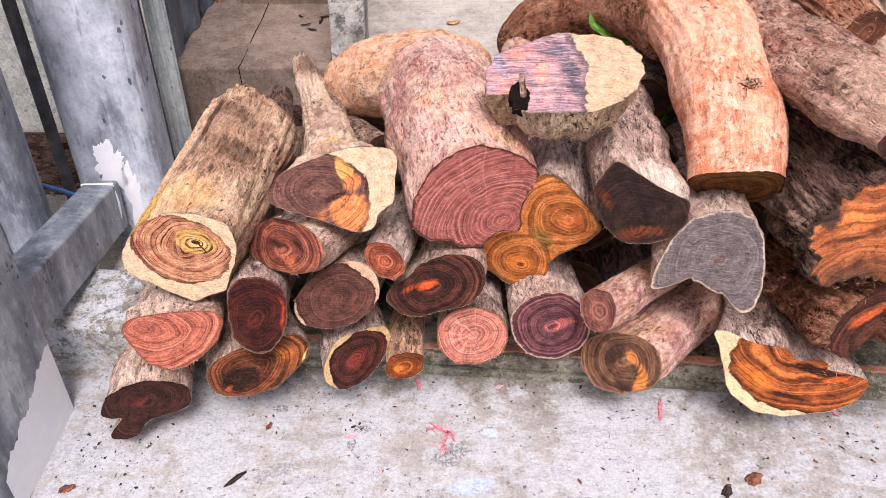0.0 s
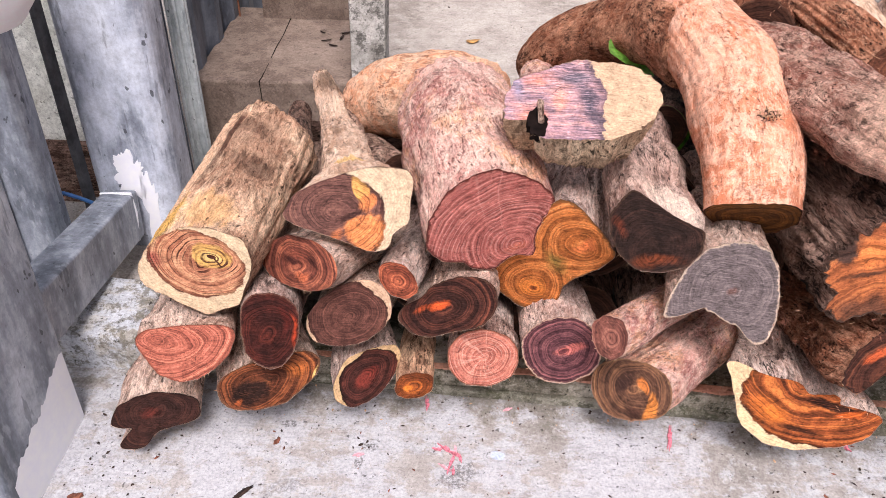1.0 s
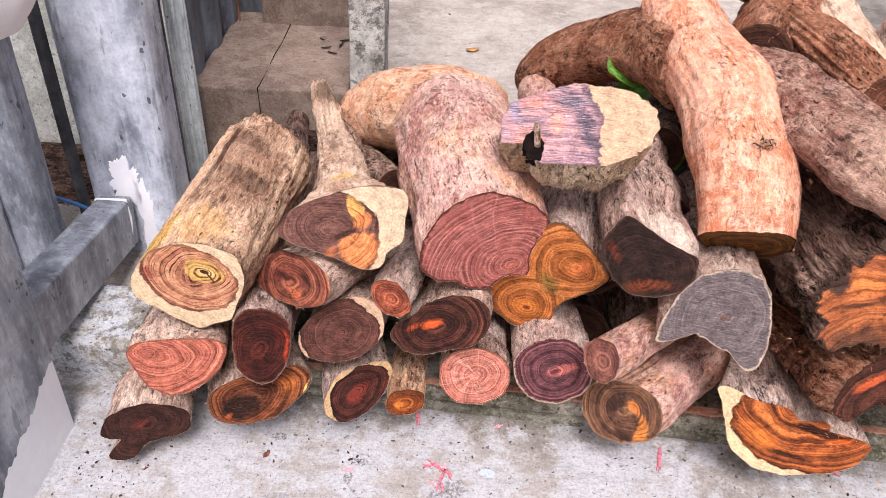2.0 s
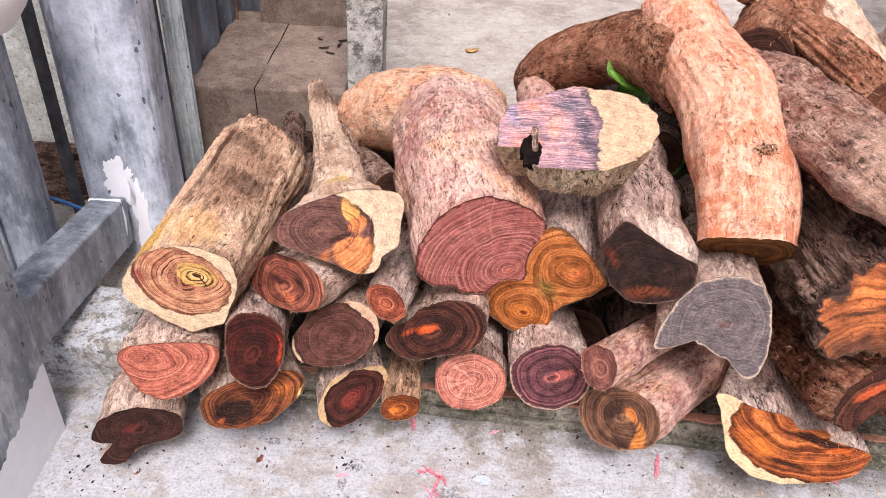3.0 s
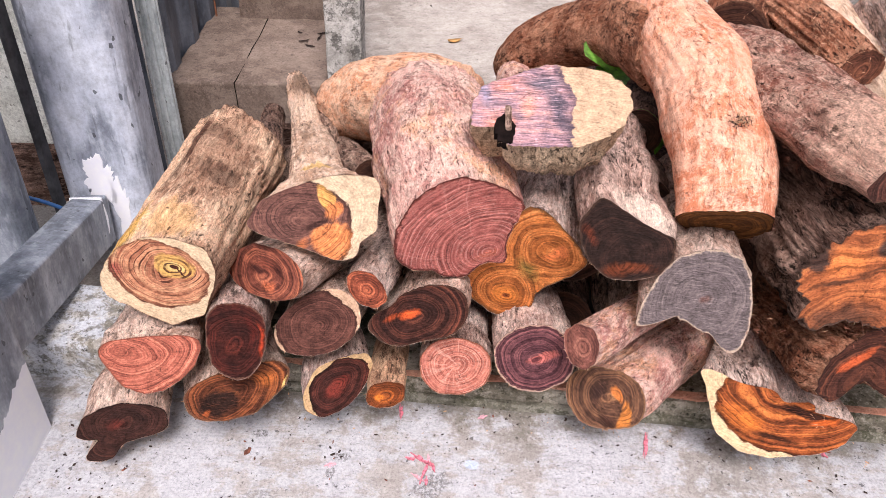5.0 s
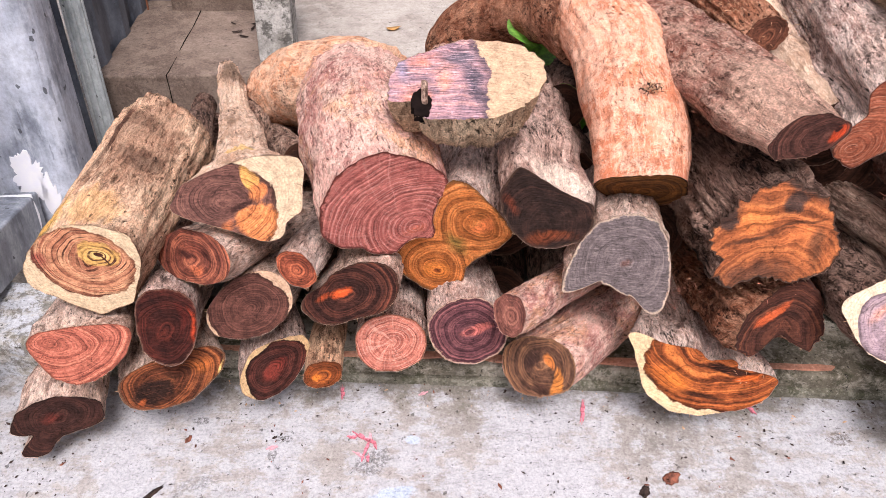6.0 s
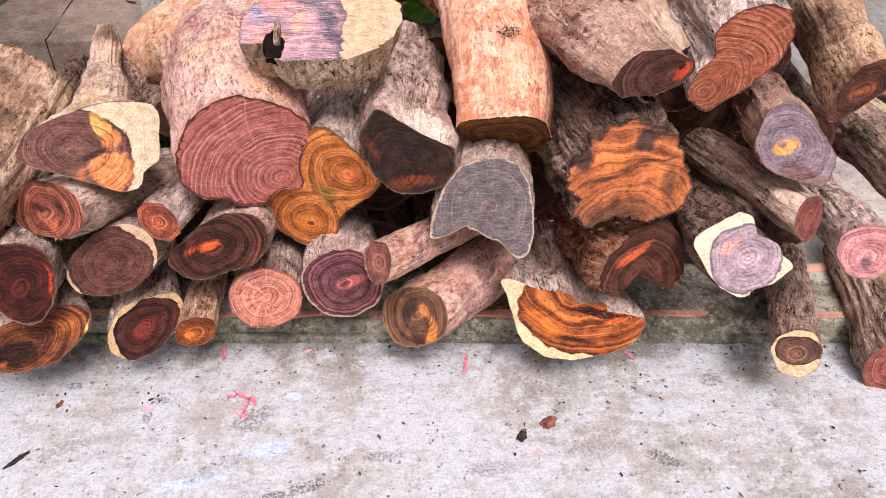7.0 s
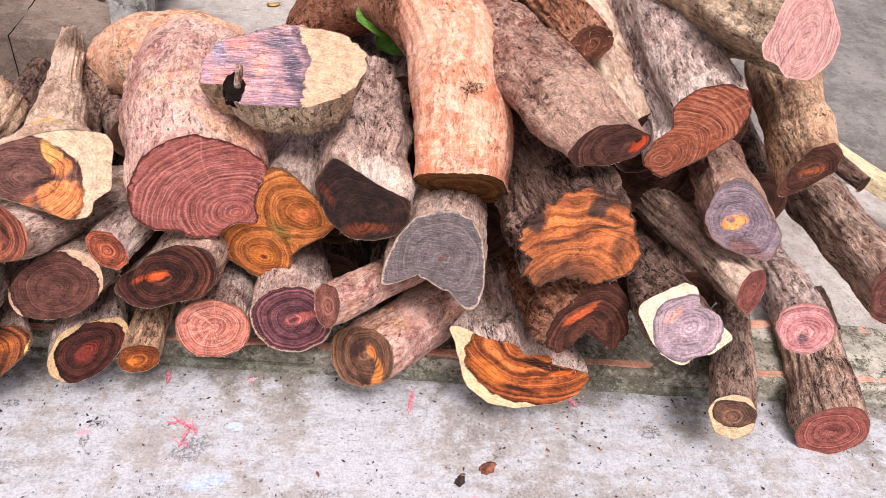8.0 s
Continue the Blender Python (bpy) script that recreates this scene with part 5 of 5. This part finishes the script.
def sack():
    """A stuffed white sack hung high on the posts."""
    bm = bmesh.new()
    bmesh.ops.create_icosphere(bm, subdivisions=5, radius=1.0)
    for v in bm.verts:
        p = v.co.copy()
        k = 1 + 0.05 * noise.noise(p * 2) + 0.015 * noise.noise(p * 7)
        v.co = Vector((p.x * 0.13, p.y * 0.08, p.z * 0.13)) * k
    return part("sack", bm, plain("white_woven_plastic", (255, 248, 250), 0.04, 0.8, 120), smooth=True)


# dark brown box added where only brown shade lies behind the posts
timber = part("timber", box(-1.2, -0.77, 0.60, 0.64, -0.02, 0.2, 0.005, 2, 10, 0.003), BARK["dark"])
timber.matrix_world = frame_at
set_grain(timber, [(v.co.y, v.co.z, v.co.x) for v in timber.data.vertices])
tagged(timber, "dark box standing in for the shaded gap behind the posts", "timber")
CREAM = bark_wood("fresh_cream_plank", (226, 204, 160), (170, 136, 96), (244, 228, 192), 0.3, 0.3, 0.8, cracks=0.2, speck=0.5)
plank = part("plank", box(-0.22, 0.22, -0.035, 0.035, -0.015, 0.015, 0.004, 2, 10, 0.002), CREAM)
set_grain(plank, [(v.co.y, v.co.z, v.co.x) for v in plank.data.vertices])
plank.matrix_world = pose(1.52, 1.30, 0.14, 0, 14, -38)
tagged(plank, "pale fresh sawn plank beside the pile", "plank")
bag = sack()
bag.matrix_world = pose(-0.765, 1.13, 0.672)
tagged(bag, "stuffed white sack hanging on the steel posts", "sack")


# ---- paint marks, stains and litter on the floor ----
def flat_patch(name, label, category, x, y, wide, high, turn, material, seed, spikes=0.5, z=0.0015, kind=""):
    bm = bmesh.new()
    rim = []
    for j in range(40):
        a = 2 * math.pi * j / 40
        w = Vector((math.cos(a), math.sin(a), 0))
        r = 1 + spikes * noise.noise(w * 2 + Vector((seed, 0, 0))) + 0.6 * spikes * noise.noise(w * 7 + Vector((0, seed, 0)))
        rim.append(Vector((w.x * r * wide, w.y * r * high, 0)))
    top = [bm.verts.new(p * 0.97 + Vector((0, 0, 0.0012))) for p in rim]
    low = [bm.verts.new(p - Vector((0, 0, 0.004))) for p in rim]
    bm.faces.new(top)
    for j in range(40):
        bm.faces.new((top[j], low[j], low[(j + 1) % 40], top[(j + 1) % 40]))
    ob = part(name, bm, material)
    ob.matrix_world = pose(x, y, z, 0, 0, turn)
    return tagged(ob, label, category, kind=kind)


MARK = plain("crimson_paint", (208, 116, 130), 0.25, 0.85, 200)
MARK_FAINT = plain("faded_pink_paint", (208, 156, 164), 0.12, 0.85, 150)
for x, y, w, h, turn, m, seed in (
    (0.371, 0.813, 0.0032, 0.023, -14, MARK, 1), (-0.040, 0.866, 0.003, 0.013, 4, MARK, 2), (0.006, 0.748, 0.0024, 0.024, -16, MARK, 3),
    (0.002, 0.770, 0.0026, 0.020, 58, MARK, 4), (0.020, 0.757, 0.002, 0.009, 20, MARK, 5), (-0.145, 0.755, 0.009, 0.004, 10, MARK_FAINT, 6),
    (0.012, 0.772, 0.002, 0.009, 12, MARK_FAINT, 11), (-0.004, 0.738, 0.002, 0.010, 60, MARK_FAINT, 12), (0.010, 0.731, 0.0022, 0.007, -5, MARK, 13), (-0.018, 0.772, 0.002, 0.007, 80, MARK, 14),
    (0.46, 0.63, 0.005, 0.002, 10, MARK_FAINT, 15),
    (0.66, 0.815, 0.003, 0.012, 20, MARK, 7), (0.10, 0.86, 0.006, 0.003, 30, MARK_FAINT, 8),
):
    flat_patch("paint_mark", "small crimson paint mark on the concrete", "paint mark", x, y, w, h, turn, m, seed, 1.0, 0.0018)
LITTER = plain("brown_leaf_litter", (120, 74, 58), 0.3, 0.9, 90)
LITTER_DARK = plain("dark_wood_crumb", (62, 48, 42), 0.3, 0.95, 120)
LITTER_TAN = plain("tan_wood_chip", (186, 150, 118), 0.2, 0.9, 120)


def chip(x, y, size, turn, material, label, flat=0.3, long=1.6, z=None, name="wood_chip"):
    """A curled, uneven flake."""
    bm = bmesh.new()
    bmesh.ops.create_icosphere(bm, subdivisions=3, radius=1.0)
    size *= 0.8
    for v in bm.verts:
        p = v.co.copy()
        k = 0.9 + 0.45 * noise.noise(p * 5 + Vector((y * 50, x * 70, 3))) + 0.6 * noise.noise(p * 1.7 + Vector((x * 90, y * 90, 0)))
        v.co = Vector((p.x * size * long, p.y * size, p.z * size * flat)) * k
        v.co.z += size * 0.35 * (p.x * p.x - 0.3)
    ob = part(name, bm, material, smooth=True)
    ob.matrix_world = pose(x, y, size * flat * 0.5 if z is None else z, 0, 0, turn)
    return tagged(ob, label, "wood chip")


chip(0.44, 0.660, 0.009, 60, LITTER_DARK, "dark dry leaf scrap on the concrete")
chip(0.488, 0.683, 0.012, 30, LITTER, "curled brown leaf scrap on the concrete")
chip(-0.575, 0.655, 0.010, 20, LITTER, "reddish wood chip lying near the post")
chip(-0.319, 0.675, 0.006, 45, LITTER_DARK, "dark twig scrap on the concrete", 0.3, 4.0)
chip(-0.285, 0.775, 0.005, 70, LITTER, "brown bark crumb on the concrete", 0.4, 2.0)
for dx, dy, size, turn in ((0, 0, 0.0032, 20), (0.010, 0.006, 0.0026, 70), (-0.006, 0.013, 0.0022, 130), (0.014, -0.004, 0.002, 10), (-0.012, -0.006, 0.0018, 95)):
    chip(-0.145 + dx, 0.775 + dy, size, turn, LITTER_DARK, "dark bark crumb on the concrete")
for dx, dy, size, turn in ((0, 0, 0.004, 25), (0.035, 0.02, 0.0045, 80), (-0.02, 0.05, 0.003, 140), (0.02, -0.03, 0.004, 160), (0.045, 0.05, 0.005, 20)):
    chip(-0.36 + dx, 1.86 + dy, size, turn, LITTER_DARK, "dark dry root scrap on the concrete block", 0.4, 4.5, 0.226, "twig")
chip(0.02, 2.35, 0.016, 10, plain("yellow_leaf", (186, 140, 84), 0.15, 0.8), "small dry tan leaf on the rear slab", 0.15, 1.8, 0.02)


def scatter(name, label, category, number, spread, material, seed, low, high, long=1.6):
    """Many loose crumbs joined as one mesh."""
    rng = random.Random(seed)
    verts, faces = [], []
    for _ in range(number):
        x, y, z = spread(rng)
        s = low + (high - low) * rng.random() ** 3
        a, tilt = rng.random() * 6.28, (rng.random() - 0.5) * 0.6
        m = Matrix.Translation((x, y, z + s * 0.3)) @ Euler((tilt, tilt * 0.5, a)).to_matrix().to_4x4()
        base = len(verts)
        for p in ((1, 0, 0), (0.2, 0.8, 0), (-1, 0.2, 0), (-0.3, -0.7, 0), (0, 0, 0.6), (0, 0, -0.5)):
            verts.append(m @ Vector((p[0] * s * long * (0.7 + 0.6 * rng.random()), p[1] * s * (0.7 + 0.6 * rng.random()), p[2] * s)))
        for i in range(4):
            faces.append((base + i, base + (i + 1) % 4, base + 4))
            faces.append((base + (i + 1) % 4, base + i, base + 5))
    ob = link_mesh(name, verts, faces, material, smooth=False)
    return tagged(ob, label, category, kind="stuff")


def on_floor(rng):
    return -0.6 + 2.0 * rng.random(), 0.45 + 0.45 * rng.random(), 0.0015


def by_kerb(rng):
    x = -0.5 + 1.9 * rng.random()
    return x, 0.915 - 0.067 * (x + 0.3) - 0.09 * rng.random() ** 2, 0.0015


def by_post(rng):
    a = rng.random()
    return -0.60 + 0.14 * rng.random(), 0.62 + 0.30 * a, 0.0015


def on_rear(rng):
    return -0.15 + 2.2 * rng.random(), 1.5 + 1.2 * rng.random(), 0.0145


scatter("bark_crumbs", "dark bark crumbs strewn over the concrete", "debris", 520, on_floor, LITTER_DARK, 1, 0.0005, 0.003)
scatter("wood_crumbs", "reddish wood crumbs strewn over the concrete", "debris", 160, on_floor, LITTER, 2, 0.0006, 0.0036)
scatter("kerb_litter", "dark litter gathered along the kerb", "debris", 300, by_kerb, LITTER_DARK, 3, 0.0006, 0.003)
scatter("sawdust_chips", "tan chips gathered along the kerb", "debris", 160, by_kerb, LITTER_TAN, 4, 0.0008, 0.003)
scatter("post_dirt", "dark dirt specks strewn beside the steel post", "debris", 150, by_post, LITTER_DARK, 7, 0.0008, 0.0034, 1.1)
scatter("slab_specks", "dark specks on the rear slab", "debris", 160, on_rear, LITTER_DARK, 5, 0.001, 0.006)


def fibres(label, middle, spread, number, material, seed, length=0.0085, thick=0.00045):
    """A tuft of loose bast fibres."""
    rng = random.Random(seed)
    verts, faces = [], []
    for _ in range(number):
        p = Vector(middle) + Vector((rng.gauss(0, spread[0]), rng.gauss(0, spread[1]), rng.gauss(0, spread[2])))
        d = Vector((rng.gauss(0, 1), rng.gauss(0, 1), rng.gauss(0, 0.6))).normalized()
        bend = Vector((rng.gauss(0, 1), rng.gauss(0, 1), rng.gauss(0, 1))) * 0.25
        long = length * (0.4 + rng.random())
        side = d.orthogonal().normalized()
        up = d.cross(side)
        base = len(verts)
        for i in range(4):
            f = i / 3
            q = p + d * long * f + bend * long * f * f
            w = thick * (1.2 - f)
            verts.extend((q + side * w, q - side * w * 0.5 + up * w * 0.87, q - side * w * 0.5 - up * w * 0.87))
        for i in range(3):
            for j in range(3):
                a, b = base + i * 3 + j, base + i * 3 + (j + 1) % 3
                faces.append((a, b, b + 3, a + 3))
    return tagged(link_mesh("wood_fibres", verts, faces, material), label, "wood fibres", kind="stuff")


FIBRE = plain("tan_fibre", (196, 152, 120), 0.25, 0.9, 100)
FIBRE_RED = plain("red_brown_fibre", (150, 96, 78), 0.3, 0.9, 100)

for middle, spread, number, m, seed in (
    ((0.56, 0.80, 0.35), (0.03, 0.03, 0.006), 120, FIBRE_RED, 21), ((0.55, 0.82, 0.34), (0.035, 0.03, 0.008), 90, FIBRE, 22),
    ((0.585, 0.76, 0.165), (0.012, 0.012, 0.012), 40, FIBRE, 23), ((0.50, 0.90, 0.52), (0.03, 0.03, 0.01), 60, FIBRE_RED, 24),
    ((0.53, 1.0, 0.625), (0.05, 0.06, 0.008), 90, FIBRE, 25), ((0.74, 0.80, 0.43), (0.01, 0.03, 0.02), 70, FIBRE_RED, 26),
    ((0.47, 0.80, 0.30), (0.012, 0.02, 0.03), 40, FIBRE_RED, 27),
    ((0.82, 0.79, 0.40), (0.02, 0.015, 0.01), 50, FIBRE_RED, 29),
):
    fibres("loose dry bast fibres clinging to the logs", middle, spread, number, m, seed)
fibres("gnarled dry knot of bark on the smooth orange log", (0.412, 0.925, 0.556), (0.008, 0.008, 0.002), 110, LITTER_TAN, 28, 0.006, 0.0007)
fibres("gnarled dark knot of bark on the smooth orange log", (0.409, 0.922, 0.556), (0.008, 0.009, 0.002), 60, LITTER_DARK, 30, 0.006, 0.0007)

# ---- greenery and pot behind the chunk ----
LEAF = plain("green_leaf", (136, 190, 80), 0.3, 0.5, 40, 0.4)


def leaf(x, y, z, size, rx, ry, rz, label):
    bm = bmesh.new()
    rows = []
    for i in range(9):
        f = i / 8
        w = size * 0.42 * math.sin(math.pi * (0.06 + 0.90 * f)) ** 0.8
        bend = -0.25 * size * f * f
        rows.append([bm.verts.new((k * w, f * size, bend + abs(k) * w * 0.35 + 0.01 * size * math.sin(i * 2.1))) for k in (-1, -0.5, 0, 0.5, 1)])
    for a, b in zip(rows, rows[1:]):
        for i in range(4):
            bm.faces.new((a[i], a[i + 1], b[i + 1], b[i]))
    bmesh.ops.solidify(bm, geom=bm.faces[:], thickness=0.0008)
    ob = part("leaf", bm, LEAF, smooth=True)
    ob.matrix_world = pose(x, y, z, rx, ry, rz)
    return tagged(ob, label, "leaf")


leaf(0.258, 1.29, 0.478, 0.10, -6, 42, -80, "broad green leaf behind the wood chunk")
leaf(0.30, 1.37, 0.385, 0.09, 10, 30, -70, "green leaf lying over the bucket rim")
leaf(0.375, 1.22, 0.30, 0.10, 80, 0, 10, "green leaf low in the gap")
leaf(0.35, 1.26, 0.24, 0.08, 75, 10, -20, "dark green leaf deep in the gap")

BLUE_CABLE = plain("blue_plastic", (70, 130, 200), 0.1, 0.4, 30, 0.5)
cable_curve = bpy.data.curves.new("cable", "CURVE")
cable_curve.dimensions, cable_curve.bevel_depth, cable_curve.bevel_resolution = "3D", 0.004, 4
run = cable_curve.splines.new("BEZIER")
run.bezier_points.add(2)
for q, at in zip(run.bezier_points, ((-0.95, 1.20, 0.20), (-0.76, 1.22, 0.16), (-0.67, 1.28, 0.0))):
    q.co, q.handle_left_type, q.handle_right_type = at, "AUTO", "AUTO"
cable_curve.materials.append(BLUE_CABLE)
tagged(new("cable", cable_curve), "thin blue plastic cable behind the rail", "cable")


# ---- dark bucket behind the bent log ----
def bucket():
    """An open plastic bucket with a rolled rim, a hollow inside and a wire handle."""
    thing = empty("bucket", pose(0.345, 1.42, 0.0, 0, 0, 0), "dark grey plastic bucket standing behind the logs", "bucket")
    bm = bmesh.new()
    outline = [(0.0, 0.016), (0.062, 0.016), (0.066, 0.02), (0.088, 0.335), (0.096, 0.338), (0.097, 0.348), (0.088, 0.351), (0.084, 0.345), (0.062, 0.03), (0.0, 0.03)]
    rows = [[bm.verts.new((r * math.cos(2 * math.pi * j / 40), r * math.sin(2 * math.pi * j / 40), z)) for j in range(40)] for r, z in outline[1:-1]]
    for a, d in zip(rows, rows[1:]):
        for j in range(40):
            bm.faces.new((a[j], a[(j + 1) % 40], d[(j + 1) % 40], d[j]))
    bm.faces.new(rows[0])
    bm.faces.new(rows[-1])
    part("shell", bm, plain("dark_grey_plastic", (62, 66, 70), 0.2, 0.35, 20, 0.5), thing, smooth=True)
    return thing


bucket()
log("short dark stick poking out under a log", (1.137, 0.995, 0.376), (1.06, 1.12, 0.40), 30, 0, (16, 15, 15, 16, 15, 14, 15, 16), "dark", INNER_CUT, name="stick")
